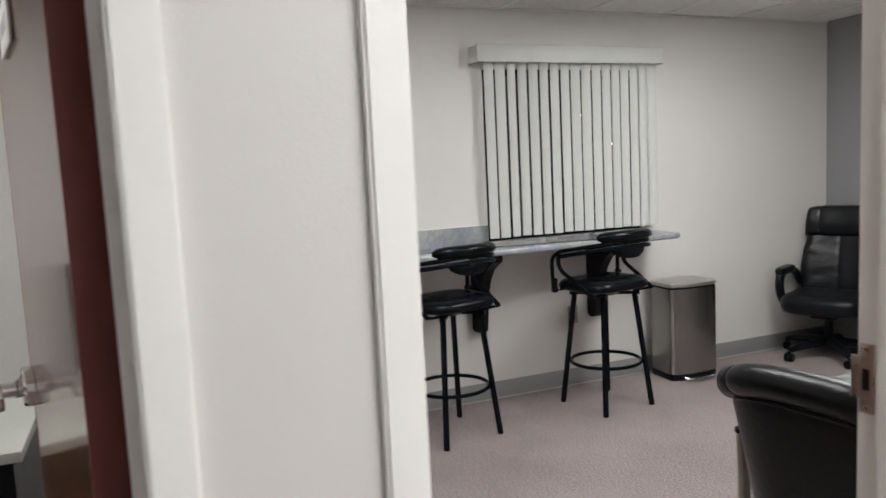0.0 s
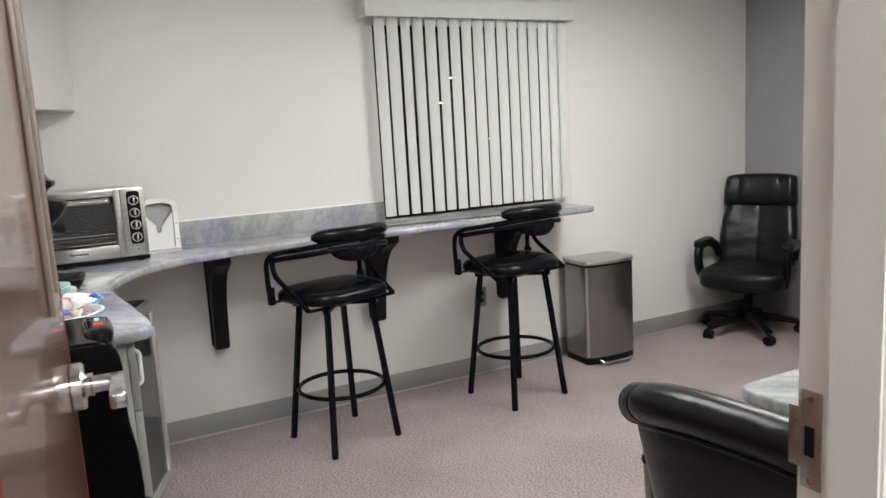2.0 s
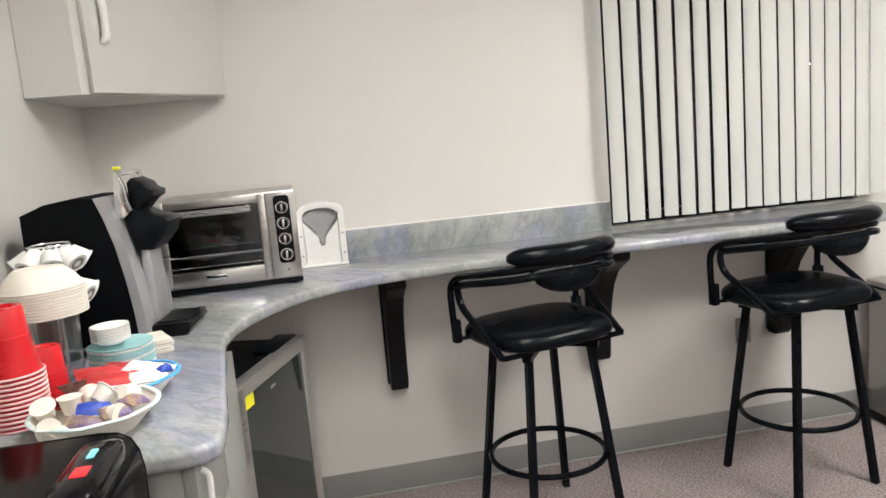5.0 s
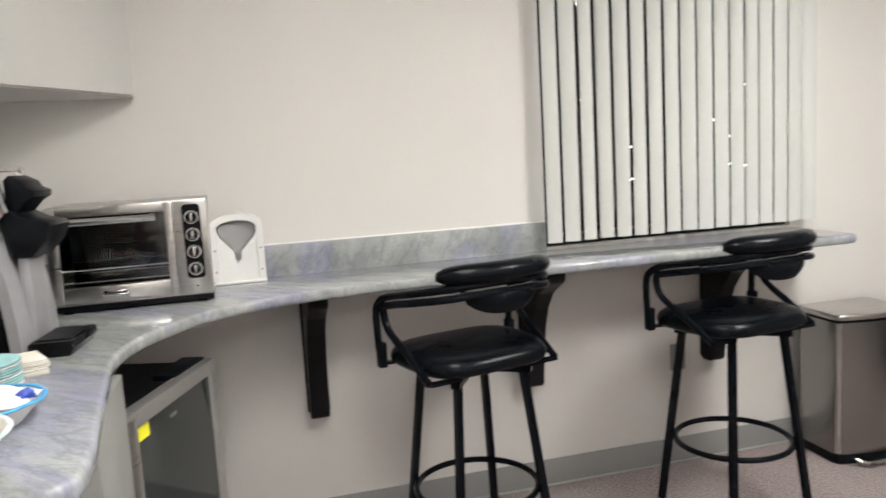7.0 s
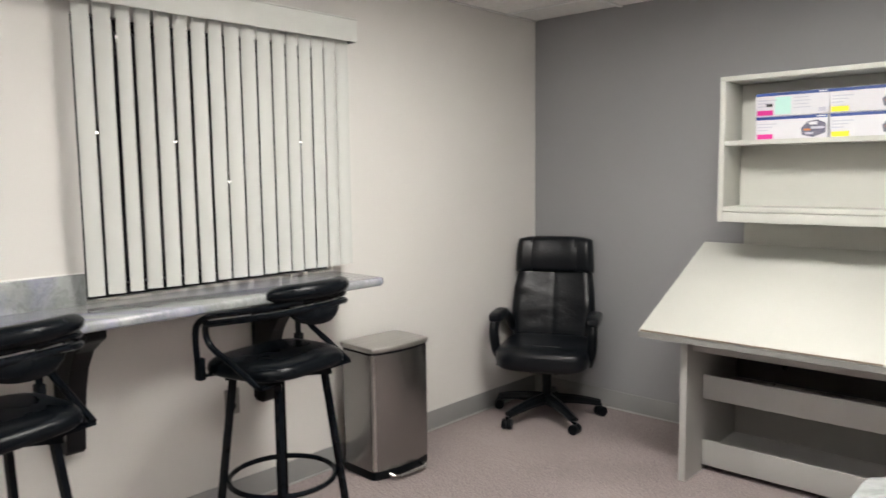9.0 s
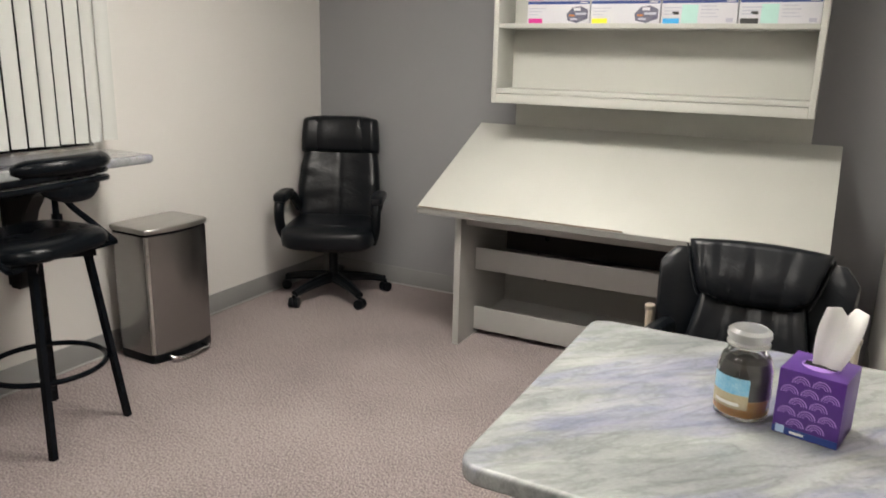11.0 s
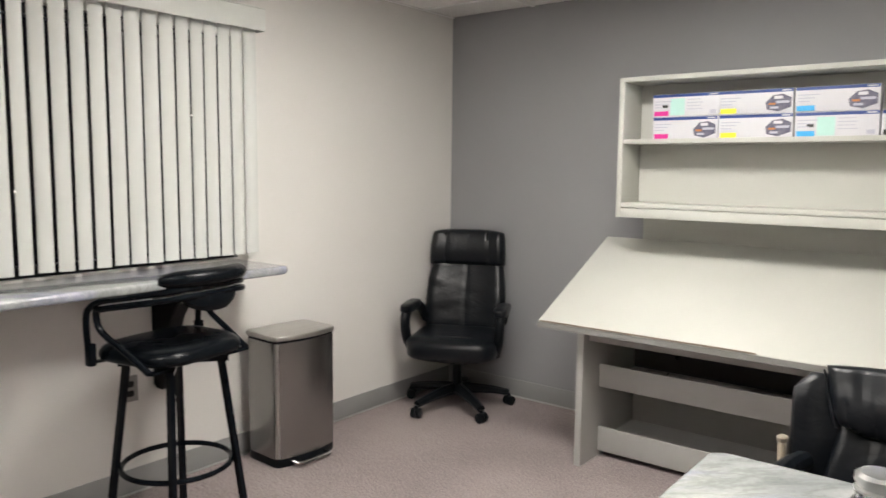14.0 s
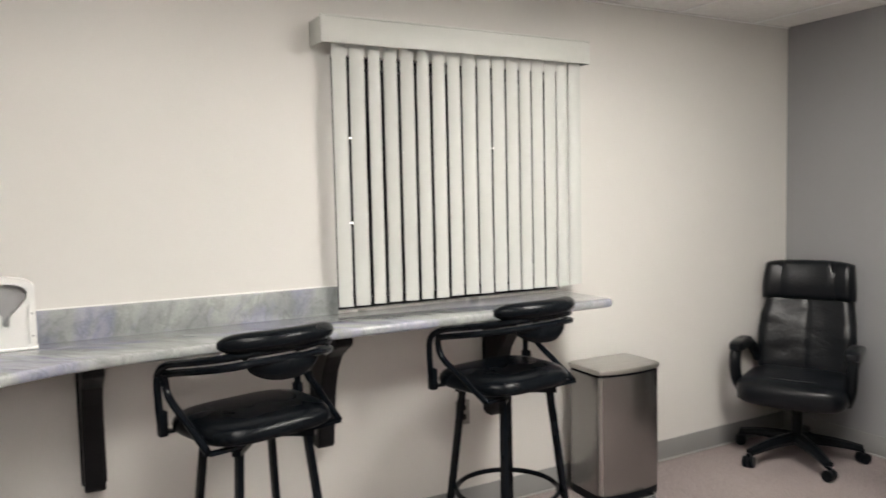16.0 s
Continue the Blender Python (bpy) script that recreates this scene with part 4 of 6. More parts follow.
# ---- executive chair ----
def executive_chair(m):
    c = thing("office_chair", m, "black leather high-back office chair on five castors", "office chair")
    for k in range(5):
        a = radians(k * 72 - 16)
        ca, sa = math.cos(a), math.sin(a)
        arm = B()
        prof = [((0.03 + 0.29 * t), 0.115 - 0.035 * t * t) for t in (0, 0.25, 0.5, 0.75, 1)]
        tube(arm, [(r * ca, r * sa, z) for r, z in prof], [0.042, 0.037, 0.033, 0.029, 0.025], 8, flat=0.85)
        part("base_arm", arm, M_PLASTIC, c)
        wh = B()
        for s in (-0.016, 0.016):
            lathe(wh, [(0.014, s - 0.013), (0.029, s - 0.012), (0.031, s), (0.029, s + 0.012), (0.014, s + 0.013)], 16)
        bmesh.ops.transform(wh, matrix=pose(0, 0, 0.031, 90, 0, math.degrees(a) + 30), verts=wh.verts)
        block(wh, -0.010, 0.010, -0.010, 0.010, 0.03, 0.075)
        cs = part("caster", wh, M_PLASTIC, c)
        cs.matrix_basis = pose(0.325 * ca, 0.325 * sa, 0)
    part("gas_column", lathe(B(), [(0.040, 0.09), (0.040, 0.13), (0.028, 0.135), (0.028, 0.27), (0.045, 0.28), (0.045, 0.30)], 20), M_PLASTIC, c)
    part("tilt_box", boxed(-0.09, 0.09, -0.13, 0.13, 0.295, 0.345, bev=0.012), M_PLASTIC, c)
    lv = tube(B(), [(0.08, 0.02, 0.32), (0.27, 0.04, 0.315), (0.30, 0.04, 0.312)], 0.007, 8)
    part("tilt_lever", lv, M_PLASTIC, c)
    part("seat", cushion(B(), (0, 0.03, 0.402), (0.272, 0.270, 0.080), 0.55, 0.42, 44, 16, dent=0.015), M_LEATHER, c, "black leather waterfall seat")
    part("seat_seam", tube(B(), smooth_path([(-0.24, 0.12, 0.460), (-0.12, 0.16, 0.468), (0.12, 0.16, 0.468), (0.24, 0.12, 0.460)], 6), 0.004, 6), M_LEATHER, c)

    def back(u, v):
        t = 2 * u - 1
        wid = 0.236 + 0.022 * math.sin(math.pi * min(1, v * 1.05)) - 0.012 * v
        lean = -0.215 - 0.12 * v + 0.02 * math.sin(math.pi * v)
        crease = 0.010 * max(0.0, t) * math.exp(-((v - 0.62 - 0.10 * t) / 0.05) ** 2) + 0.008 * max(0.0, t) * math.exp(-((v - 0.80 + 0.06 * t) / 0.035) ** 2)
        fold = crease + 0.006 * noise.noise(Vector((t * 1.6, v * 6, 0.3))) + 0.0022 * noise.noise(Vector((t * 3, v * 22, 1.3))) + 0.005 * math.exp(-((t) / 0.04) ** 2) * -1
        return (wid * t, lean + 0.035 * t * t + fold, 0.40 + 0.47 * v)
    bk = part("back_cushion", sheet(B(), back, 26, 26, 0.085), M_LEATHER, c, "creased black leather back", angle=60)
    part("centre_seam", tube(B(), [Vector(back(0.5, v / 12)) + Vector((0, 0.041, 0)) for v in range(1, 12)], 0.0028, 6), M_LEATHER, bk)

    def head(u, v):
        t = 2 * u - 1
        puff = 0.022 * math.sin(math.pi * v) * (1.0 if abs(t) < 0.55 else 0.75)
        seam = -0.007 * (math.exp(-((abs(t) - 0.58) / 0.05) ** 2))
        wid = 0.240 - 0.012 * v * v
        top = 0.214 - 0.016 * abs(t) ** 5
        return (wid * t, -0.322 - 0.035 * v + 0.03 * t * t + puff + seam + 0.02, 0.842 + top * v + 0.002 * noise.noise(Vector((t * 5, v * 3, 0.7))))
    part("head_cushion", sheet(B(), head, 34, 16, 0.095), M_LEATHER, c, "padded black leather headrest", angle=75)
    part("back_shell", sheet(B(), lambda u, v: (0.20 * (2 * u - 1), -0.275 - 0.13 * v + 0.03 * (2 * u - 1) ** 2, 0.38 + 0.55 * v), 10, 10, 0.02), M_PLASTIC, c)
    part("back_bracket", tube(B(), smooth_path([(0, -0.05, 0.32), (0, -0.22, 0.33), (0, -0.30, 0.41), (0, -0.34, 0.56)], 5), 0.028, 8, flat=0.5), M_PLASTIC, c)
    for s in (1, -1):
        loop = [(0.254 * s, 0.10, 0.37), (0.276 * s, 0.155, 0.45), (0.282 * s, 0.165, 0.55), (0.280 * s, 0.11, 0.612), (0.276 * s, -0.04, 0.612), (0.266 * s, -0.14, 0.575), (0.246 * s, -0.20, 0.50)]
        ar = part("armrest", tube(B(), smooth_path(loop, 5), 0.027, 12, flat=1.25), M_PLASTIC, c)
        part("arm_pad", cushion(B(), (0.280 * s, 0.05, 0.620), (0.040, 0.140, 0.030), 0.6, 0.5, 20, 10), M_LEATHER, ar, "padded black arm cap")
    return c


executive_chair(pose(4.766, 3.887, 0, 0, 0, 115))


# ---- visitors' chairs ----
M_REARLEG = surf("warm grey plated steel", (0.34, 0.31, 0.26), (0.42, 0.38, 0.32), scale=12, rough=0.32, metal=0.5, stretch=(3, 3, 0.4))


def guest_chair(m, label, tall, facing):
    """A tub-backed visitor chair; facing builds the buttoned-in front pad that shows from the table's side."""
    c = thing("guest_chair", m, label, "chair", "chairs at the small table")
    part("seat", cushion(B(), (0, 0.01, 0.40), (0.255, 0.25, 0.075), 0.5, 0.4, 36, 14, dent=0.012), M_LEATHER, c, "black leather seat cushion")
    drop, post_top, arm_top = (0.004, 0.640, 0.585) if facing else (0.055, 0.695, 0.64)

    def wing(u, v):
        t = 2 * u - 1
        wid = (0.262 + 0.030 * v) if facing else (0.225 + 0.055 * v)
        corner = 0.045 * max(0.0, abs(t) - 0.86) / 0.14 if facing else 0.0
        return (wid * t, -0.215 - 0.085 * v + 0.10 * t ** 4 * (1 - 0.3 * v), 0.34 + (tall - drop * abs(t) ** 3 - corner) * v)
    part("back_shell", sheet(B(), wing, 28, 18, 0.058), M_LEATHER, c, "black leather curved back", angle=60)

    def pleat(t, v, k):
        return 0.006 * noise.noise(Vector((t * 6.5, v * 0.9, k))) + 0.004 * noise.noise(Vector((t * 15, v * 1.2, k + 4)))

    if facing:
        def pad(u, v):
            t = 2 * u - 1
            wid = 0.156 + 0.056 * v ** 0.8 - 0.02 * max(0.0, 0.2 - v)
            low = 0.686 + 0.030 * abs(t) ** 4
            bulge = 0.030 * math.sin(math.pi * min(1.0, 0.12 + v * 0.95)) * (1 - 0.5 * t * t)
            return (wid * t, -0.232 - 0.052 * v + 0.018 * t * t + bulge + pleat(t, v, 2.0) * (1.3 - v), low + (0.868 - low) * v + 0.010 * (1 - t * t) * v)
        part("head_pad", sheet(B(), pad, 34, 18, 0.060), M_LEATHER, c, "gathered black leather head pad", angle=65)

        def low_panel(u, v):
            t = 2 * u - 1
            return ((0.205 - 0.050 * v) * t, -0.165 - 0.085 * v + 0.03 * t * t + 0.014 * math.sin(math.pi * v) + 1.6 * pleat(t, v, 7.0), 0.44 + 0.262 * v)
        part("back_panel", sheet(B(), low_panel, 34, 12, 0.045), M_LEATHER, c, "gathered black leather lower back", angle=65)
        for s in (1, -1):
            line = [(s * (0.164 + 0.054 * (k / 8) ** 0.8), -0.206 - 0.062 * k / 8, 0.70 + 0.152 * k / 8) for k in range(9)]
            part("piping", tube(B(), line, 0.004, 6), M_LEATHER, c)
    else:
        def panel(u, v):
            t = 2 * u - 1
            return ((0.120 + 0.10 * v ** 1.3) * t, -0.178 - 0.082 * v + 0.02 * t * t + pleat(t, v, 2.0) + 0.012 * math.sin(math.pi * v), 0.42 + (tall - 0.105) * v)
        part("back_panel", sheet(B(), panel, 20, 14, 0.045), M_LEATHER, c, "gathered black leather centre panel", angle=60)
        top = [Vector(wing(k / 60, 1.0)) + Vector((0, -0.006, -0.006)) for k in range(61)]
        ends = [0.038, 0.0425, 0.0435, 0.0425, 0.0405, 0.0375, 0.0400, 0.0425, 0.0435, 0.0438]
        part("top_roll", tube(B(), top, ends + [0.044] * (61 - 2 * len(ends)) + ends[::-1], 22), M_LEATHER, c, "rolled leather top edge", angle=50)
        for k in (5, 55, 1, 59):
            d = (top[k + 1] - top[k - 1]).normalized()
            sd = d.cross(Vector((0, 0, 1))).normalized()
            r = 0.0392 if k in (5, 55) else 0.0432
            ring = [top[k] + (sd * math.cos(a) + d.cross(sd) * math.sin(a)) * r for a in [2 * math.pi * j / 26 for j in range(26)]]
            part("stitched_seam", tube(B(), ring, 0.0022, 6, closed=True), M_LEATHER, c, "raised stitched seam")
        seam = [Vector(wing(k / 30, 0.90)) + Vector((0, -0.029, 0)) for k in range(1, 30)]
        part("roll_seam", tube(B(), seam, 0.0035, 6), M_LEATHER, c)
    for s in (1, -1):
        post = smooth_path([(0.302 * s, -0.225, 0.0), (0.300 * s, -0.195, 0.22), (0.300 * s, -0.170, 0.45), (0.303 * s, -0.175, post_top)], 5)
        part("rear_leg", tube(B(), post, 0.021, 8, flat=0.6), M_CREAM if facing else M_REARLEG, c, "pale curved rear leg")
        part("leg_cap", tube(B(), [(0.303 * s, -0.175, post_top - 0.005), (0.303 * s, -0.175, post_top - 0.001), (0.303 * s, -0.175, post_top + 0.008), (0.303 * s, -0.175, post_top + 0.011)], [0.022, 0.024, 0.023, 0.017], 12, flat=0.7), M_TAUPE if facing else M_PLASTIC, c, "dark end cap")
        part("front_leg", tube(B(), [(0.298 * s, 0.245, 0.0), (0.296 * s, 0.235, 0.20), (0.294 * s, 0.225, 0.44)], 0.019, 8, flat=0.6), M_TAUPE, c, "taupe front leg")
        part("brace", tube(B(), [(0.296 * s, 0.243, 0.02), (0.297 * s, 0.05, 0.22), (0.298 * s, -0.21, 0.40)], 0.017, 8, flat=0.6), M_CREAM, c)
        part("side_rail", bar(B(), (0.28 * s, 0.235, 0.36), (0.28 * s, -0.22, 0.36), 0.03, 0.02), M_PLASTIC, c)
        part("arm", tube(B(), smooth_path([(0.245 * s, -0.19, arm_top), (0.268 * s, -0.05, arm_top + 0.005), (0.285 * s, 0.12, arm_top - 0.04), (0.288 * s, 0.22, 0.47), (0.288 * s, 0.225, 0.38)], 5), 0.030, 10), M_LEATHER, c, "padded leather arm")
    return c


guest_chair(pose(2.022, 1.402, 0, 0, 0, -83), "black leather visitor chair with cream legs, back to the doorway", 0.570, False)
guest_chair(pose(3.42, 1.463, 0, 0, 0, 90), "black leather visitor chair with cream legs, tucked at the stone table", 0.502, True)

# ---- small stone table ----
tb = thing("stone_table", pose(0, 0, 0), "small square polished quartzite table on a black pedestal", "table")
part("tabletop", prism(B(), round_rect(2.258, 3.142, 1.020, 1.832, 0.05, 6), 0.692, 0.730, bev=0.009, seg=4), M_STONE, tb, angle=50)
part("pedestal", lathe(B(), [(0.062, 0.05), (0.055, 0.07), (0.055, 0.677), (0.062, 0.684)], 24, (2.74, 1.43)), M_BLACKMETAL, tb)
part("top_plate", boxed(2.56, 2.92, 1.25, 1.61, 0.682, 0.6915), M_BLACKMETAL, tb)
for a in (52, 142, 232, 322):
    ft = B()
    v = Vector((math.cos(radians(a)), math.sin(radians(a)), 0))
    p = Vector((2.74, 1.43, 0.03))
    bar(ft, p + v * 0.04, p + v * 0.37, 0.075, 0.05)
    bmesh.ops.bevel(ft, geom=list(ft.edges), offset=0.008, segments=2, affect="EDGES")
    part("foot", ft, M_BLACKMETAL, tb)

# candle jar
M_WAX = surf("amber wax", (0.42, 0.21, 0.055), (0.50, 0.27, 0.08), scale=10, rough=0.3)
M_SKYP = surf("sky print", (0.10, 0.42, 0.66), (0.45, 0.70, 0.80), scale=25, rough=0.4)
M_SANDP = surf("sand print", (0.42, 0.36, 0.22), (0.55, 0.48, 0.32), scale=25, rough=0.4)
TT = 0.7305
jr = thing("candle_jar", pose(2.724, 1.404, TT), "glass candle jar with amber wax and sky-blue label", "candle")
part("glass", lathe(B(), [(0.045, 0.0), (0.053, 0.006), (0.055, 0.05), (0.054, 0.105), (0.046, 0.128), (0.039, 0.135), (0.039, 0.150),
                          (0.035, 0.150), (0.035, 0.134), (0.042, 0.124), (0.050, 0.102), (0.051, 0.05), (0.049, 0.010), (0.001, 0.008)], 32), M_GLASS, jr)
part("wax", lathe(B(), [(0.047, 0.0105), (0.0495, 0.014), (0.0502, 0.046), (0.002, 0.045)], 28), M_WAX, jr, "amber wax")
part("soot", lathe(B(), [(0.0502, 0.047), (0.0498, 0.075), (0.0488, 0.104), (0.043, 0.120)], 28, cap=False), surf("smoked glass film", (0.05, 0.05, 0.045), rough=0.2), jr, "smoky film inside")
part("lid", lathe(B(), [(0.034, 0.1505), (0.041, 0.1515), (0.042, 0.156), (0.038, 0.160), (0.040, 0.164), (0.043, 0.170), (0.042, 0.180), (0.034, 0.186), (0.002, 0.187)], 32), glass_mat("pressed cloudy glass", (0.93, 0.95, 0.94), 0.28), jr, "domed cloudy glass lid")


def on_jar(u, v, r=0.0558):
    a = radians(112 + 84 * u)
    return (r * math.cos(a), r * math.sin(a), v)


def wrap(z0, z1, u0, u1, r):
    bm, n = B(), 10
    rows = [[bm.verts.new(on_jar(u0 + (u1 - u0) * k / n, z, r)) for z in (z0, z1)] for k in range(n + 1)]
    for a, b in zip(rows, rows[1:]):
        bm.faces.new((a[0], b[0], b[1], a[1]))
    return bm


part("label_sky", wrap(0.060, 0.095, 0, 1, 0.0560), M_SKYP, jr, "sky-blue printed label")
part("label_sand", wrap(0.030, 0.060, 0, 1, 0.0560), M_SANDP, jr, "sand-coloured label foot")
part("label_text", wrap(0.036, 0.043, 0.15, 0.8, 0.0566), M_PAPER, jr, "white bar of lettering")

# tissue box
M_PURPLE = surf("purple print", (0.070, 0.020, 0.185), (0.092, 0.027, 0.23), scale=20, rough=0.35)
M_LILAC = surf("lilac print", (0.36, 0.20, 0.58), (0.40, 0.24, 0.62), scale=20, rough=0.4)
tx = thing("tissue_box", pose(2.718, 1.270, TT, 0, 0, -13), "purple patterned cube tissue box with a tissue pulled up", "tissue box")
part("carton", boxed(-0.059, 0.059, -0.059, 0.059, 0, 0.134, bev=0.002), M_PURPLE, tx)
for face in range(2):
    fan = B()
    for i in range(4):
        for j in range(5):
            cx, cz = -0.054 + 0.036 * i + (0.018 if j % 2 else 0), 0.022 + 0.022 * j
            if abs(cx) > 0.042:
                continue
            for r0, r1 in ((0.0140, 0.0165), (0.0098, 0.0116), (0.0055, 0.0072)):
                pts = [(r1 * math.cos(a), r1 * math.sin(a)) for a in [math.pi * k / 10 for k in range(11)]]
                inn = [(r0 * math.cos(a), r0 * math.sin(a)) for a in [math.pi * k / 10 for k in range(11)]]
                o = [fan.verts.new((cx + a, -0.0596, cz + b)) for a, b in pts]
                n_ = [fan.verts.new((cx + a, -0.0596, cz + b)) for a, b in inn]
                for k in range(10):
                    fan.faces.new((o[k], o[k + 1], n_[k + 1], n_[k]))
    bmesh.ops.transform(fan, matrix=pose(0, 0, 0, 0, 0, -90 if face == 0 else 180), verts=fan.verts)
    part("fan_pattern", fan, M_LILAC, tx, "lilac fan pattern")
part("lower_band", boxed(-0.0598, -0.0592, -0.058, 0.058, 0.002, 0.016), M_NAVY, tx)
part("round_mark", boxed(-0.0604, -0.0599, 0.036, 0.052, 0.003, 0.019, bev=0.0002), surf("pale blue print", (0.45, 0.62, 0.80), rough=0.4), tx)
part("text_bar", boxed(-0.0604, -0.0599, 0.000, 0.026, 0.006, 0.011), M_PAPER, tx)
part("slot_oval", lathe(B(), [(0.034, 0.1342), (0.034, 0.1350)], 24), M_LILAC, tx)
part("slot", boxed(-0.012, 0.012, -0.030, 0.030, 0.1345, 0.1355), M_PLASTIC, tx)
ts = B()


def fold(u, v):
    a = (2 * u - 1)
    wid = 0.024 + 0.014 * math.sin(v * 2.2)
    return (0.010 * math.sin(a * 3 + v * 2) * (0.4 + v), -0.008 - 0.024 * v + wid * a, 0.130 + (0.128 - 0.018 * (abs(a - 0.1) < 0.28) * (1 - abs(a - 0.1) / 0.28)) * v)


part("tissue", sheet(ts, fold, 20, 12, 0.006), M_PAPER, tx, "crumpled white tissue", angle=70)

# ---- corner wall cabinet ----
uc = thing("corner_wall_cabinet", pose(0, 0, 0), "pale grey laminate diagonal corner wall cabinet", "cabinet")
CZ0, CZ1 = 1.648, CEIL - 0.004
body = [(ROOM_W + 0.002, 3.690), (0.455, 3.690), (0.802, ROOM_N - 0.045), (0.802, ROOM_N - 0.002), (ROOM_W + 0.002, ROOM_N - 0.002)]
part("body", prism(B(), body, CZ0, CZ1, bev=0.0015, seg=1), M_CAB, uc)
dvec = Vector((0.802 - 0.455, ROOM_N - 0.045 - 3.690, 0))
dlen, dang = dvec.length, math.degrees(math.atan2(dvec.y, dvec.x))
cd = part("cabinet_door", boxed(0.030, dlen - 0.012, -0.020, -0.002, CZ0 + 0.004, CZ1 - 0.03, bev=0.0015), M_CAB, uc)
cd.matrix_basis = pose(0.455, 3.690, 0, 0, 0, dang)
hd = tube(B(), smooth_path([(0.088, -0.021, CZ0 + 0.150), (0.088, -0.036, CZ0 + 0.165), (0.088, -0.039, CZ0 + 0.215), (0.088, -0.036, CZ0 + 0.265), (0.088, -0.021, CZ0 + 0.280)], 5), 0.012, 12)
part("handle", hd, M_WHITEP, cd, "white bow handle")

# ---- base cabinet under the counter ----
# Darker copy of M_CAB: the shade below the counter is in the colour.
M_CABSHADED = surf("cabinet laminate darkened for shade", (0.27, 0.275, 0.26), (0.295, 0.30, 0.285), scale=3, rough=0.35, bump=0.04, bscale=300)
bc = thing("base_cabinet", pose(0, 0, 0), "pale grey laminate base cabinet under the counter", "cabinet")
part("body", boxed(ROOM_W + 0.002, 0.800, 2.585, 3.290, 0.002, COUNTER - 0.038, bev=0.0015), M_CABSHADED, bc)
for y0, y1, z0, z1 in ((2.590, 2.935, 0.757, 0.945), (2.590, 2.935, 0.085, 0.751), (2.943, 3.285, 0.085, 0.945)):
    d = part("cabinet_door", boxed(0.8015, 0.822, y0, y1, z0, z1, bev=0.002), M_CABSHADED, bc)
    if z0 != 0.757:
        continue
    zc = z0 + 0.105
    yc = y0 + 0.05
    h = tube(B(), smooth_path([(0.822, yc, zc - 0.05), (0.834, yc, zc - 0.038), (0.834, yc, zc), (0.834, yc, zc + 0.038), (0.822, yc, zc + 0.05)], 5), 0.0055, 10)
    part("handle", h, M_WHITEP, d, "white bow handle")

# ---- glass-door drinks cooler ----
M_SHELFW = surf("white wire", (0.6, 0.6, 0.6), rough=0.4)
M_ORANGE = surf("orange drink", (0.60, 0.20, 0.03), rough=0.3)
M_COLA = surf("dark red drink", (0.14, 0.02, 0.015), rough=0.2)
M_LABELY = surf("yellow label", (0.80, 0.78, 0.03), rough=0.5)
fr = thing("drinks_cooler", pose(0.809, 3.345, 0, 0, 0, 69.2), "black compact drinks cooler with steel-framed glass door", "fridge")
FW, FD, FH = 0.530, 0.30, 0.82
fb = B()
block(fb, 0, FW, 0.045, FD, 0.02, 0.045)
block(fb, 0, FW, 0.045, FD, FH - 0.04, FH - 0.012)
block(fb, 0, 0.03, 0.045, FD, 0.045, FH - 0.04)
block(fb, FW - 0.03, FW, 0.045, FD, 0.045, FH - 0.04)
block(fb, 0.03, FW - 0.03, FD - 0.03, FD, 0.045, FH - 0.04)
part("case", fb, M_PLASTIC, fr, "black case")
for x, y in ((0.04, 0.07), (FW - 0.04, 0.07), (0.04, FD - 0.03), (FW - 0.04, FD - 0.03)):
    part("foot", lathe(B(), [(0.016, 0.0), (0.016, 0.02)], 12, (x, y)), M_PLASTIC, fr)
df = B()
for a, b, c, d in ((0, 0.050, 0.02, FH), (FW - 0.034, FW, 0.02, FH), (0.050, FW - 0.034, 0.02, 0.055), (0.050, FW - 0.034, FH - 0.042, FH)):
    block(df, a, b, 0.0, 0.040, c, d, bev=0.002)
door = part("door_frame", df, M_DOORSTEEL, fr, "brushed steel door frame")
part("door_glass", boxed(0.050, FW - 0.034, 0.010, 0.016, 0.055, FH - 0.042), M_DARKGLASS, door, "grey tinted glass")
part("door_grip", boxed(0.004, 0.036, -0.004, 0.0, 0.60, FH - 0.012, bev=0.001), M_STEELH, door)
part("energy_label", boxed(0.054, 0.120, 0.0088, 0.0098, FH - 0.085, FH - 0.048), M_LABELY, door, "yellow label")
part("maker_mark", boxed(0.235, 0.272, 0.0088, 0.0098, FH - 0.085, FH - 0.074), M_CHROME, door)
part("hinge_cap", boxed(FW - 0.20, FW - 0.005, 0.03, 0.10, FH - 0.011, FH + 0.006, bev=0.003), M_PLASTIC, fr, "black hinge cap")
for z in (0.28, 0.50):
    sh = B()
    for k in range(9):
        y = 0.06 + 0.024 * k
        tube(sh, [(0.032, y, z), (FW - 0.032, y, z)], 0.0022, 6)
    tube(sh, [(0.032, 0.052, z), (FW - 0.032, 0.052, z)], 0.004, 6)
    part("wire_shelf", sh, M_SHELFW, fr, "white wire shelf")


def bottle(x, y, z, mat, hgt, label):
    q = Matrix(pose(0.809, 3.345, 0, 0, 0, 69.2)) @ Vector((x, y, z))
    b = thing("bottle", pose(q.x, q.y, q.z), label, "bottle", "bottles in the cooler")
    part("body", lathe(B(), [(0.026, 0), (0.031, 0.006), (0.031, hgt * 0.62), (0.012, hgt * 0.86), (0.012, hgt * 0.93)], 18), mat, b)
    part("cap", lathe(B(), [(0.014, hgt * 0.935), (0.014, hgt)], 14), M_WHITEP, b)


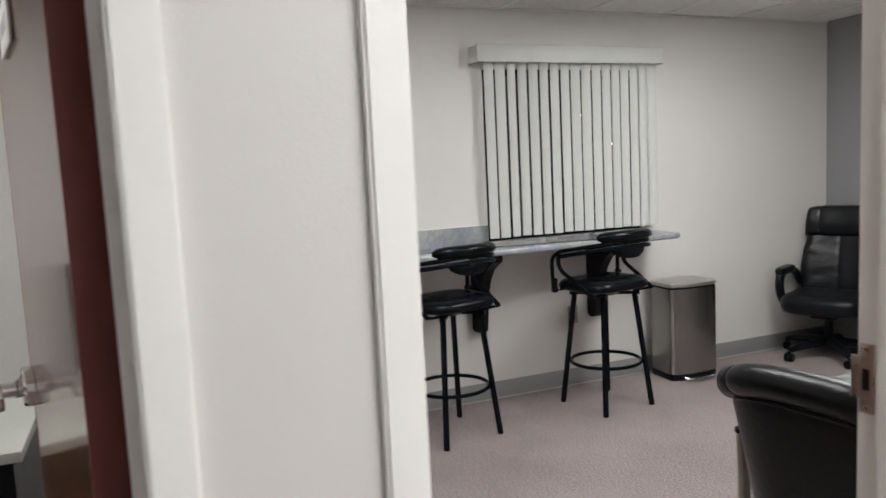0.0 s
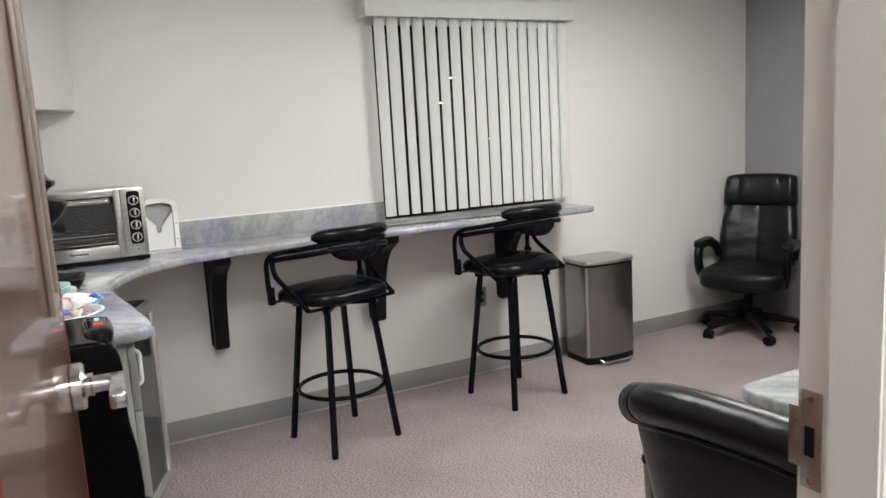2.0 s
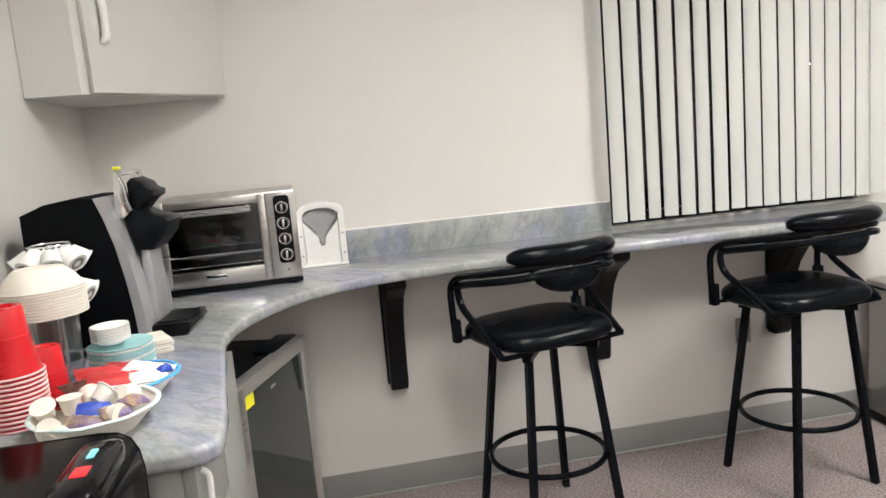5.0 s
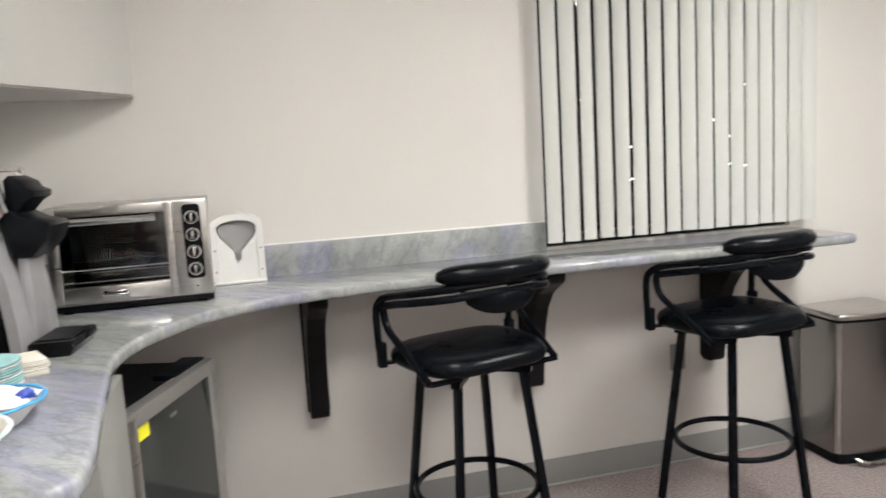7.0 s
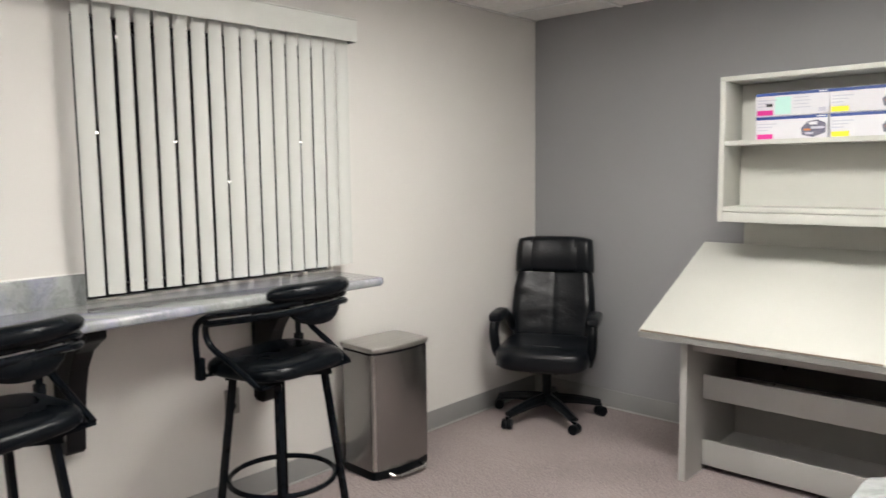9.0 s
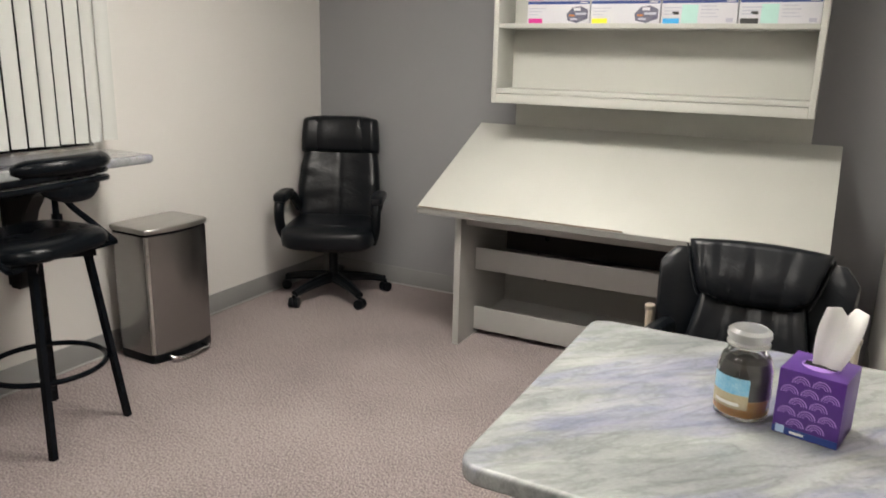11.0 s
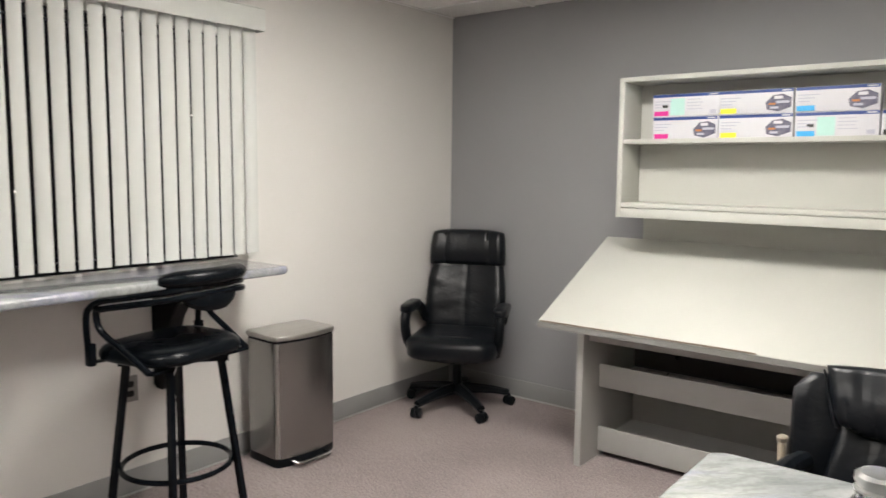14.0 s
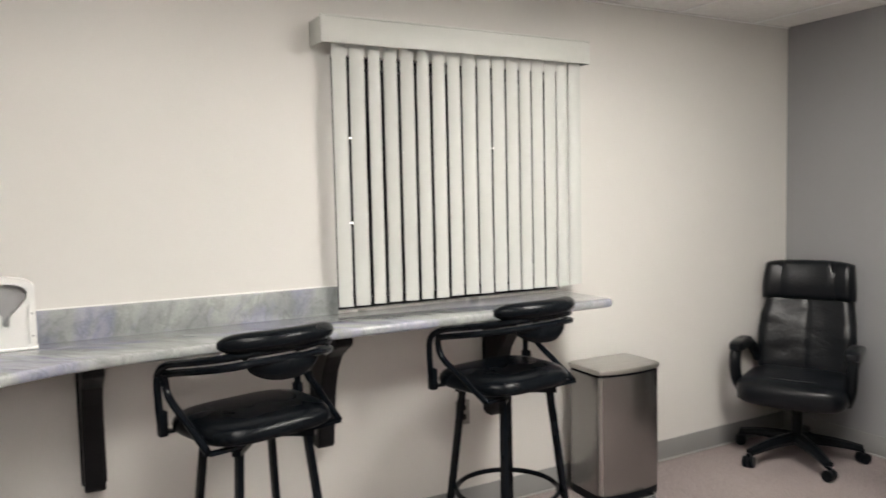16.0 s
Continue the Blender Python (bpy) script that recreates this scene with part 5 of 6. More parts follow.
bottle(0.12, 0.12, 0.5025, M_COLA, 0.20, "dark red soft drink bottle on the shelf")
bottle(0.20, 0.13, 0.5025, M_ORANGE, 0.17, "orange juice bottle on the wire shelf")
bottle(0.29, 0.12, 0.5025, M_TEAL, 0.18, "pale teal drink bottle on the shelf")

# ---- black water dispenser at the counter's end ----
M_SATIN = surf("satin black enamel", (0.002, 0.002, 0.0024), (0.003, 0.003, 0.0036), scale=10, rough=0.10, rough2=0.14, spec=0.06)
wd = thing("water_dispenser", pose(0, 0, 0), "tall glossy black water dispenser with red and blue buttons", "water dispenser")
WX0, WX1, WY0, WY1, WZ = 0.345, 0.765, 2.205, 2.515, 1.050
front = [(WX1 - 0.004, 0.0), (WX1, 0.30), (WX1 + 0.002, 0.50), (WX1 + 0.010, 0.60), (WX1 + 0.016, 0.70), (WX1 + 0.012, 0.79), (WX1 + 0.002, 0.86), (WX1, 0.92), (WX1 + 0.002, 0.985), (WX1 - 0.002, 1.015), (WX1 - 0.012, 1.036), (WX1 - 0.030, 1.047), (WX1 - 0.055, WZ)]
full = [(WX0, 0.0)] + front + [(WX0, WZ)]
flip = Matrix(((1, 0, 0, 0), (0, 0, -1, 0), (0, 1, 0, 0), (0, 0, 0, 1)))
for name, y0, y1, mat, bev in (("core", WY0 + 0.0145, WY1 - 0.0145, M_SATIN, 0.0), ("side_panel", WY0, WY0 + 0.0142, M_SATIN, 0.006), ("side_panel", WY1 - 0.0142, WY1, M_SATIN, 0.006)):
    sp = prism(B(), full, -y1, -y0, bev=bev)
    bmesh.ops.transform(sp, matrix=flip, verts=sp.verts)
    part(name, sp, mat, wd, "glossy black cabinet" if name == "core" else "", angle=50)
part("side_groove", boxed(WX0 + 0.17, WX0 + 0.35, WY0 - 0.0012, WY0 - 0.0002, 1.005, 1.0068), M_BLACKWOOD, wd, "thin side groove")
vn = part("vent", boxed(WX1 - 0.16, WX1 - 0.05, WY0 - 0.002, WY0 - 0.0002, 0.28, 0.52), M_PLASTIC, wd, "louvred side vent")
for k in range(8):
    part("louvre", bar(B(), (WX1 - 0.155, WY0 - 0.005, 0.30 + 0.028 * k), (WX1 - 0.055, WY0 - 0.005, 0.30 + 0.028 * k), 0.008, 0.010), M_GREYP, vn)
cp = part("control_pod", cushion(B(), (WX1 - 0.034, 2.365, WZ - 0.006), (0.033, 0.100, 0.020), 0.6, 0.5, 28, 10), M_GLOSSBLACK, wd, "glossy raised control pod")
part("red_button", boxed(WX1 - 0.044, WX1 - 0.022, 2.316, 2.350, WZ + 0.0095, WZ + 0.0150, bev=0.002), surf("red button", (0.60, 0.02, 0.03), rough=0.3), cp, "red hot-water button")
part("blue_button", boxed(WX1 - 0.038, WX1 - 0.028, 2.375, 2.405, WZ + 0.0105, WZ + 0.0155, bev=0.001), surf("pale blue button", (0.20, 0.62, 0.75), rough=0.3), cp, "pale blue cold-water button")
dt = B()
pts = [(WX1 + 0.010 + 0.045 * math.cos(a), 2.36 + 0.075 * math.sin(a)) for a in [math.pi * (k / 12 - 0.5) for k in range(13)]]
prism(dt, pts, 0.555, 0.580, bev=0.004)
part("drip_tray", dt, M_PLASTIC, wd, "black half-round drip tray")

# ---- toaster oven ----
ov = thing("toaster_oven", pose(0.790, 3.862, COUNTER, 0, 0, 1.0), "stainless countertop toaster oven with glass door and four knobs", "toaster oven")
part("fascia", boxed(0.130, 0.224, -0.008, 0.012, 0.030, 0.312, bev=0.004), M_STEELH, ov, "steel control panel")
shell = B()
block(shell, -0.222, 0.224, 0.0125, 0.300, 0.022, 0.030)
block(shell, -0.222, 0.224, 0.0125, 0.300, 0.300, 0.314, bev=0.004)
block(shell, -0.222, -0.214, 0.0125, 0.300, 0.030, 0.300)
block(shell, 0.120, 0.224, 0.0125, 0.300, 0.030, 0.300)
block(shell, -0.214, 0.120, 0.290, 0.300, 0.030, 0.300)
part("shell", shell, M_STEELH, ov, "brushed steel housing")
df = B()
block(df, -0.222, -0.190, -0.014, 0.012, 0.032, 0.312, bev=0.003)
block(df, 0.104, 0.128, -0.014, 0.012, 0.032, 0.312, bev=0.003)
block(df, -0.190, 0.104, -0.014, 0.012, 0.032, 0.078, bev=0.003)
block(df, -0.190, 0.104, -0.014, 0.012, 0.284, 0.312, bev=0.003)
od = part("oven_door", df, M_STEELH, ov, "brushed steel door frame")
part("door_glass", boxed(-0.190, 0.104, -0.006, -0.002, 0.078, 0.284), M_GLASS, od, "dark oven glass")
hb = B()
tube(hb, [(-0.178, -0.045, 0.270), (0.082, -0.045, 0.270)], 0.011, 14)
for x in (-0.165, 0.070):
    tube(hb, [(x, -0.045, 0.270), (x, -0.012, 0.276)], 0.007, 10)
part("door_handle", hb, M_CHROME, od, "polished tubular handle")
part("maker_plate", boxed(-0.085, -0.015, -0.0165, -0.0142, 0.048, 0.063, bev=0.0005), M_CHROME, od)
part("maker_bar", boxed(-0.080, -0.020, -0.0175, -0.0166, 0.053, 0.058), M_PLASTIC, od)
ki = part("knob_panel", prism(B(), round_rect(0.154, 0.206, 0.075, 0.300, 0.012, 5), 0, 0.0025), M_PLASTIC, ov, "black knob panel")
ki.matrix_basis = pose(0, -0.0081, 0, 90, 0, 0)
for z in (0.105, 0.157, 0.209, 0.261):
    kb = part("knob", lathe(B(), [(0.020, 0.0), (0.020, 0.004), (0.016, 0.006), (0.0145, 0.022), (0.012, 0.024)], 24), M_PLASTIC, ov, "black knob with chrome rim and bar")
    kb.matrix_basis = pose(0.180, -0.0108, z, 90, 0, 0)
    part("pointer", boxed(-0.004, 0.004, -0.013, 0.013, 0.0242, 0.027, bev=0.001), M_CHROME, kb)
    part("knob_rim", tube(B(), [(0.0185 * math.cos(a), 0.0185 * math.sin(a), 0.006) for a in [2 * math.pi * k / 28 for k in range(28)]], 0.0028, 6, closed=True), M_CHROME, kb, "chrome rim")
part("indicator", lathe(B(), [(0.003, 0), (0.003, 0.002)], 10), M_PLASTIC, ov).matrix_basis = pose(0.180, -0.008, 0.052, 90, 0, 0)
inner = B()
block(inner, -0.213, 0.119, 0.285, 0.2895, 0.031, 0.299)
block(inner, -0.2135, 0.1195, 0.014, 0.285, 0.031, 0.033)
block(inner, -0.2135, -0.2115, 0.014, 0.285, 0.033, 0.299)
block(inner, 0.1175, 0.1195, 0.014, 0.285, 0.033, 0.299)
block(inner, -0.2115, 0.1175, 0.014, 0.285, 0.297, 0.2995)
part("cavity", inner, M_PLASTIC, ov, "dark oven cavity")
rk = B()
for z, step in ((0.125, 0.03), (0.088, 0.015)):
    tube(rk, [(-0.20, 0.02, z), (0.11, 0.02, z)], 0.003, 8)
    tube(rk, [(-0.20, 0.25, z), (0.11, 0.25, z)], 0.003, 8)
    x = -0.20
    while x <= 0.11:
        tube(rk, [(x, 0.02, z), (x, 0.25, z)], 0.0015, 6)
        x += step
part("rack", rk, M_CHROME, ov, "wire oven rack")
bs = B()
block(bs, -0.222, 0.224, 0.004, 0.30, 0.006, 0.0215, bev=0.002)
for x in (-0.19, 0.19):
    for y in (0.03, 0.27):
        block(bs, x - 0.015, x + 0.015, y - 0.012, y + 0.012, 0.0, 0.007)
part("base", bs, M_PLASTIC, ov, "black base with feet")

# ---- coffee filter dispenser ----
fd = thing("filter_dispenser", pose(1.095, 4.180, COUNTER), "white plastic cup dispenser with an arched top and funnel window", "dispenser")
arch = [(-0.088, 0.0), (0.088, 0.0), (0.088, 0.195)] + [(0.088 * math.cos(a), 0.205 + 0.038 * math.sin(a)) for a in [math.pi * k / 14 for k in range(15)]] + [(-0.088, 0.195)]
up = Matrix(((1, 0, 0, 0), (0, 0, -1, 0), (0, 1, 0, 0), (0, 0, 0, 1)))
bk = prism(B(), arch, -0.040, -0.028, bev=0.002)
bmesh.ops.transform(bk, matrix=up, verts=bk.verts)
part("back_plate", bk, M_WHITEP, fd)
inn = [(0.066, 0.0), (0.066, 0.185)] + [(0.066 * math.cos(a), 0.195 + 0.026 * math.sin(a)) for a in [math.pi * k / 14 for k in range(15)]] + [(-0.066, 0.185), (-0.066, 0.0)]
out = [(0.088, 0.0), (0.088, 0.195)] + [(0.088 * math.cos(a), 0.205 + 0.038 * math.sin(a)) for a in [math.pi * k / 14 for k in range(15)]] + [(-0.088, 0.195), (-0.088, 0.0)]
rim = B()
ro = [[rim.verts.new((x, y, z)) for x, z in out] for y in (-0.030, 0.028)]
ri = [[rim.verts.new((x, y, z)) for x, z in inn] for y in (-0.030, 0.028)]
for k in range(len(out) - 1):
    rim.faces.new((ro[0][k], ro[0][k + 1], ri[0][k + 1], ri[0][k]))
    rim.faces.new((ro[0][k], ro[1][k], ro[1][k + 1], ro[0][k + 1]))
    rim.faces.new((ri[0][k], ri[0][k + 1], ri[1][k + 1], ri[1][k]))
part("arched_rim", rim, M_WHITEP, fd)
fun = [(-0.062, 0.188), (-0.062, 0.175), (-0.020, 0.125), (-0.010, 0.115), (-0.010, 0.088), (-0.006, 0.080), (0.006, 0.080), (0.010, 0.088), (0.010, 0.115), (0.020, 0.125), (0.062, 0.175), (0.062, 0.188)]
fun += [(0.062 * math.cos(a), 0.192 + 0.022 * math.sin(a)) for a in [math.pi * k / 10 for k in range(1, 10)]]
fp = prism(B(), [(-0.064, 0.0), (0.064, 0.0), (0.064, 0.172), (0.022, 0.122), (0.012, 0.112), (0.012, 0.086), (0.006, 0.077), (-0.006, 0.077), (-0.012, 0.086), (-0.012, 0.112), (-0.022, 0.122), (-0.064, 0.172)], 0.018, 0.022)
bmesh.ops.transform(fp, matrix=up, verts=fp.verts)
part("front_plate", fp, M_WHITEP, fd)
fu = prism(B(), fun, 0.0, 0.004)
bmesh.ops.transform(fu, matrix=up, verts=fu.verts)
part("funnel_window", fu, M_GREYP, fd, "grey funnel-shaped opening")
part("foot_ledge", boxed(-0.090, 0.090, -0.034, 0.030, 0.0, 0.008, bev=0.003), M_WHITEP, fd)
for x, z in ((-0.077, 0.045), (0.077, 0.045), (-0.077, 0.12), (0.077, 0.12)):
    part("screw", lathe(B(), [(0.004, 0), (0.004, 0.002)], 10), M_GREYP, fd).matrix_basis = pose(x, -0.030, z, 90, 0, 0)
part("side_knob", lathe(B(), [(0.010, 0), (0.018, 0.01), (0.018, 0.022), (0.008, 0.028)], 16), M_GREYP, fd).matrix_basis = pose(-0.088, 0.0, 0.07, 0, -90, 0)

# ---- single-cup coffee brewer, its lid open ----
M_SILVER = surf("satin silver plastic", (0.36, 0.36, 0.37), (0.42, 0.42, 0.43), scale=20, rough=0.35, metal=0.4)
cm = thing("coffee_brewer", pose(0.553, 3.415, COUNTER, 0, 0, -6), "black and silver single-cup coffee brewer with raised lid", "coffee maker")


def side_prism(pts, y0, y1, bev=0.0):
    bm = prism(B(), pts, -y1, -y0, bev=bev)
    bmesh.ops.transform(bm, matrix=up, verts=bm.verts)
    return bm


curve_f = [(0.092, 0.0), (0.088, 0.08), (0.080, 0.16), (0.066, 0.25), (0.048, 0.32), (0.030, 0.372)]
part("tank_body", side_prism([(-0.185, 0.0)] + [(x - 0.028, z) for x, z in curve_f] + [(-0.05, 0.376), (-0.12, 0.366), (-0.178, 0.344)], -0.118, 0.118, 0.006), surf("matt black body", (0.0022, 0.0026, 0.0034), (0.0036, 0.0042, 0.0052), scale=12, rough=0.5, spec=0.06, bump=0.04), cm, "matt black body")
strip = [(x - 0.0275, z) for x, z in curve_f] + [(x - 0.004, z) for x, z in curve_f[::-1]]
part("silver_band", side_prism(strip, -0.121, 0.121), M_SILVER, cm, "curved silver band")
part("brew_head", side_prism([(0.046, 0.330), (0.072, 0.228), (0.112, 0.226), (0.146, 0.262), (0.160, 0.296), (0.152, 0.306), (0.118, 0.312), (0.070, 0.338)], -0.070, 0.070, 0.008), M_PLASTIC, cm, "black brew head")
part("back_panel", boxed(0.074, 0.098, -0.052, 0.052, 0.036, 0.228, bev=0.006), M_SILVER, cm)
part("drip_base", side_prism([(0.06, 0.0), (0.172, 0.0), (0.186, 0.020), (0.182, 0.036), (0.09, 0.036)], -0.090, 0.090, 0.004), M_GLOSSBLACK, cm, "glossy drip base")
part("drip_grille", boxed(0.100, 0.174, -0.070, 0.070, 0.0365, 0.039), M_PLASTIC, cm)
lidp = part("open_lid", side_prism([(0.066, 0.330), (0.086, 0.326), (0.110, 0.352), (0.128, 0.362), (0.130, 0.376), (0.112, 0.384), (0.104, 0.398), (0.078, 0.412), (0.066, 0.402)], -0.056, 0.056, 0.004), M_PLASTIC, cm, "raised black lid")
for y0, y1 in ((-0.090, -0.072), (0.072, 0.090)):
    part("lid_handle", side_prism([(0.040, 0.322), (0.058, 0.310), (0.080, 0.332), (0.072, 0.390), (0.062, 0.430), (0.052, 0.436), (0.044, 0.400)], y0, y1, 0.006), M_CHROME, lidp, "chrome lid handle")
part("lid_handle", boxed(0.050, 0.062, -0.071, 0.071, 0.420, 0.434, bev=0.004), M_CHROME, lidp)
# Highlight on the lid handle, built as a small yellow block.
part("yellow_glint", boxed(0.048, 0.066, -0.088, -0.074, 0.4365, 0.444, bev=0.002), M_LABELY, lidp, "small yellow block standing in for a highlight")

# ---- cups, bowls and plates on the counter ----
Z = COUNTER + 0.0006


def cup_profile(r0, r1, h):
    return [(r0 * 0.97, 0.0), (r0, 0.002), (r1 - 0.001, h - 0.004), (r1 + 0.003, h - 0.003), (r1 + 0.003, h), (r1 - 0.001, h), (r0 - 0.001, 0.004), (0.002, 0.004)]


def inverted_cup_stack(x, y, n, r0, r1, h, gap, mat, rim, label, group=""):
    t = thing("cup_stack", pose(x, y, Z), label, "cups", group)
    for k in range(n):
        z = k * gap
        bm = B()
        if k == n - 1:
            lathe(bm, [(r1, z), (r1 - 0.001, z + 0.004), (r1 - (r1 - r0) * 0.28, z + h * 0.26), (r1 - (r1 - r0) * 0.28 - 0.002, z + h * 0.27), (r1 - (r1 - r0) * 0.6, z + h * 0.58), (r1 - (r1 - r0) * 0.6 - 0.0015, z + h * 0.59), (r0 + 0.002, z + h - 0.004), (r0, z + h), (r0 - 0.006, z + h), (r0 - 0.008, z + h - 0.004), (0.002, z + h - 0.004)], 32)
        else:
            lathe(bm, [(r1, z), (r1 - 0.0008, z + gap * 1.6)], 32, cap=False)
        c = part("cup", bm, mat, t)
        part("rim", tube(B(), [((r1 + 0.002) * math.cos(a), (r1 + 0.002) * math.sin(a), z + 0.003) for a in [2 * math.pi * j / 36 for j in range(36)]], 0.0024, 8, closed=True), rim, c, "rolled rim")
    return t


M_PINKRIM = surf("pale red plastic rim", (0.70, 0.45, 0.45), rough=0.35)
inverted_cup_stack(0.500, 2.775, 12, 0.033, 0.051, 0.125, 0.0086, M_RED, M_PINKRIM, "stack of upturned red plastic party cups")
inverted_cup_stack(0.520, 2.880, 1, 0.030, 0.044, 0.115, 0.008, M_RED, M_PINKRIM, "single upturned red plastic cup")


def upright_stack(x, y, n, r0, r1, h, gap, mat, label):
    t = thing("cup_stack", pose(x, y, Z), label, "cups")
    for k in range(n):
        z = k * gap
        bm = B()
        if k == 0:
            lathe(bm, [(r0, z), (r1, z + h), (r1 - 0.0012, z + h), (r0 - 0.001, z + 0.002), (0.002, z + 0.002)], 28)
        else:
            f = (h - gap * 1.2) / h
            lathe(bm, [(r0 + (r1 - r0) * f, z + h * f), (r1, z + h), (r1 - 0.0012, z + h), (r0 + (r1 - r0) * f - 0.001, z + h * f)], 28, cap=False)
        c = part("cup", bm, mat, t)
        part("rim", tube(B(), [((r1 + 0.001) * math.cos(a), (r1 + 0.001) * math.sin(a), z + h) for a in [2 * math.pi * j / 32 for j in range(32)]], 0.0018, 6, closed=True), mat, c)
    return t


upright_stack(0.425, 2.700, 26, 0.028, 0.042, 0.105, 0.0078, M_CLEAR, "tall stack of clear plastic cups")
upright_stack(0.405, 2.905, 18, 0.029, 0.042, 0.110, 0.0115, M_FOAM, "tall stack of cream paper cups")

# clear canister that holds the bowls up, with forks inside
cn = thing("clear_canister", pose(0.492, 3.010, Z), "clear plastic canister holding cutlery under the bowls", "canister")
part("wall", lathe(B(), [(0.055, 0.0), (0.066, 0.152), (0.0645, 0.152), (0.0535, 0.004), (0.002, 0.004)], 30), M_CLEAR, cn)
rng = random.Random(7)
fk = B()
for k in range(14):
    a, r = rng.uniform(0, 6.28), rng.uniform(0.0, 0.035)
    bar(fk, (r * math.cos(a), r * math.sin(a), 0.006), (1.3 * r * math.cos(a + 0.3), 1.3 * r * math.sin(a + 0.3), 0.140), 0.009, 0.0025)
part("cutlery", fk, M_CLEAR, cn, "clear plastic cutlery")
bw = thing("bowl_stack", pose(0.492, 3.010, Z + 0.1535), "stack of upturned cream paper bowls", "bowls")
for k in range(10):
    z = k * 0.0062
    bm = B()
    if k == 9:
        lathe(bm, [(0.083, z), (0.081, z + 0.004), (0.070, z + 0.022), (0.052, z + 0.040), (0.046, z + 0.044), (0.002, z + 0.043)], 36)
    else:
        lathe(bm, [(0.083, z), (0.0805, z + 0.0055)], 36, cap=False)
    b = part("bowl", bm, M_FOAM, bw)
    part("rim", tube(B(), [(0.083 * math.cos(a), 0.083 * math.sin(a), z + 0.0018) for a in [2 * math.pi * j / 40 for j in range(40)]], 0.0022, 6, closed=True), M_FOAM, b)


# coffee pods on a carousel behind the bowls
M_FOIL = surf("pale pod foil", (0.62, 0.62, 0.61), (0.72, 0.72, 0.71), scale=30, rough=0.3, metal=0.2)
M_PODPRINT = surf("dark pod print", (0.10, 0.085, 0.09), (0.24, 0.21, 0.21), scale=160, rough=0.4)
PX, PY = 0.462, 3.192
ps0 = thing("pod_carousel", pose(PX, PY, Z), "chrome wire carousel stand for coffee pods", "pod stand")
part("base", lathe(B(), [(0.055, 0.0), (0.055, 0.006), (0.050, 0.010), (0.014, 0.012)], 28), M_CHROME, ps0)
part("column", lathe(B(), [(0.009, 0.012), (0.009, 0.268), (0.012, 0.271), (0.011, 0.276)], 16), M_CHROME, ps0)
for z in (0.165, 0.195, 0.250, 0.280):
    part("wire_ring", tube(B(), [(0.047 * math.cos(a), 0.047 * math.sin(a), z) for a in [2 * math.pi * k / 28 for k in range(28)]], 0.002, 6, closed=True), M_CHROME, ps0)


def coffee_pod(azimuth, z, lift):
    """A pod lying outward in the stand, its foil lid away from the column."""
    m = Matrix.Translation((PX, PY, Z + z)) @ Matrix.Rotation(radians(azimuth), 4, "Z") @ Matrix.Rotation(radians(90 - lift), 4, "Y") @ Matrix.Translation((0, 0, 0.050))
    t = thing("coffee_pod", m, "white plastic coffee pod with a printed foil lid", "coffee pod", "coffee pods in the stand")
    part("cup", lathe(B(), [(0.0165, 0.0), (0.0185, 0.002), (0.0225, 0.040), (0.0255, 0.0405), (0.0255, 0.0425), (0.002, 0.0425)], 24), M_WHITEP, t)
    part("foil_lid", lathe(B(), [(0.0235, 0.0427), (0.0232, 0.0434), (0.001, 0.0434)], 24), M_FOIL, t, "pale foil lid")
    part("printed_ring", lathe(B(), [(0.0170, 0.0435), (0.0166, 0.0439), (0.0090, 0.0439), (0.0086, 0.0435)], 24, cap=False), M_PODPRINT, t, "dark printed ring")


for k in range(8):
    coffee_pod(-118 + 45 * k, 0.292, -38)
for a in (-18, 27, 162, 207):
    coffee_pod(a, 0.205, -30)

# plates with sweets and creamers
def saucer(x, y, r, h, mat, inner, label):
    t = thing("paper_bowl", pose(x, y, Z), label, "bowl", "paper bowls on the counter")
    part("bowl", lathe(B(), [(r * 0.62, 0.0), (r * 0.80, h * 0.5), (r * 0.97, h - 0.004), (r, h), (r * 0.965, h), (r * 0.78, h * 0.55), (r * 0.60, 0.004), (0.002, 0.003)], 44), inner, t)
    rimm = [((r * 0.985) * math.cos(a), (r * 0.985) * math.sin(a), h + 0.001 + 0.0008 * math.sin(9 * a)) for a in [2 * math.pi * j / 54 for j in range(54)]]
    part("rim", tube(B(), rimm, 0.005, 8, closed=True, flat=0.5), mat, t, "coloured rim")
    return t


M_SPECK = surf("pale speckled paper", (0.45, 0.62, 0.62), (0.80, 0.80, 0.76), scale=55, rough=0.7)
saucer(0.656, 2.685, 0.105, 0.040, M_SPECK, M_FOAM, "pale speckled paper bowl heaped with creamers")
saucer(0.668, 2.860, 0.100, 0.038, M_BLUE, M_PAPER, "paper bowl with bright blue rim and red packets")
M_GOLD = surf("gold and blue wrapper", (0.36, 0.24, 0.08), (0.10, 0.08, 0.30), scale=50, rough=0.3)
M_REDW = surf("red wrapper", (0.42, 0.025, 0.03), (0.55, 0.05, 0.05), scale=40, rough=0.3)
M_BROWNW = surf("brown wrapper", (0.05, 0.02, 0.015), (0.10, 0.04, 0.03), scale=40, rough=0.25)
M_BLUEW = surf("deep blue wrapper", (0.02, 0.05, 0.35), (0.05, 0.10, 0.45), scale=40, rough=0.3)


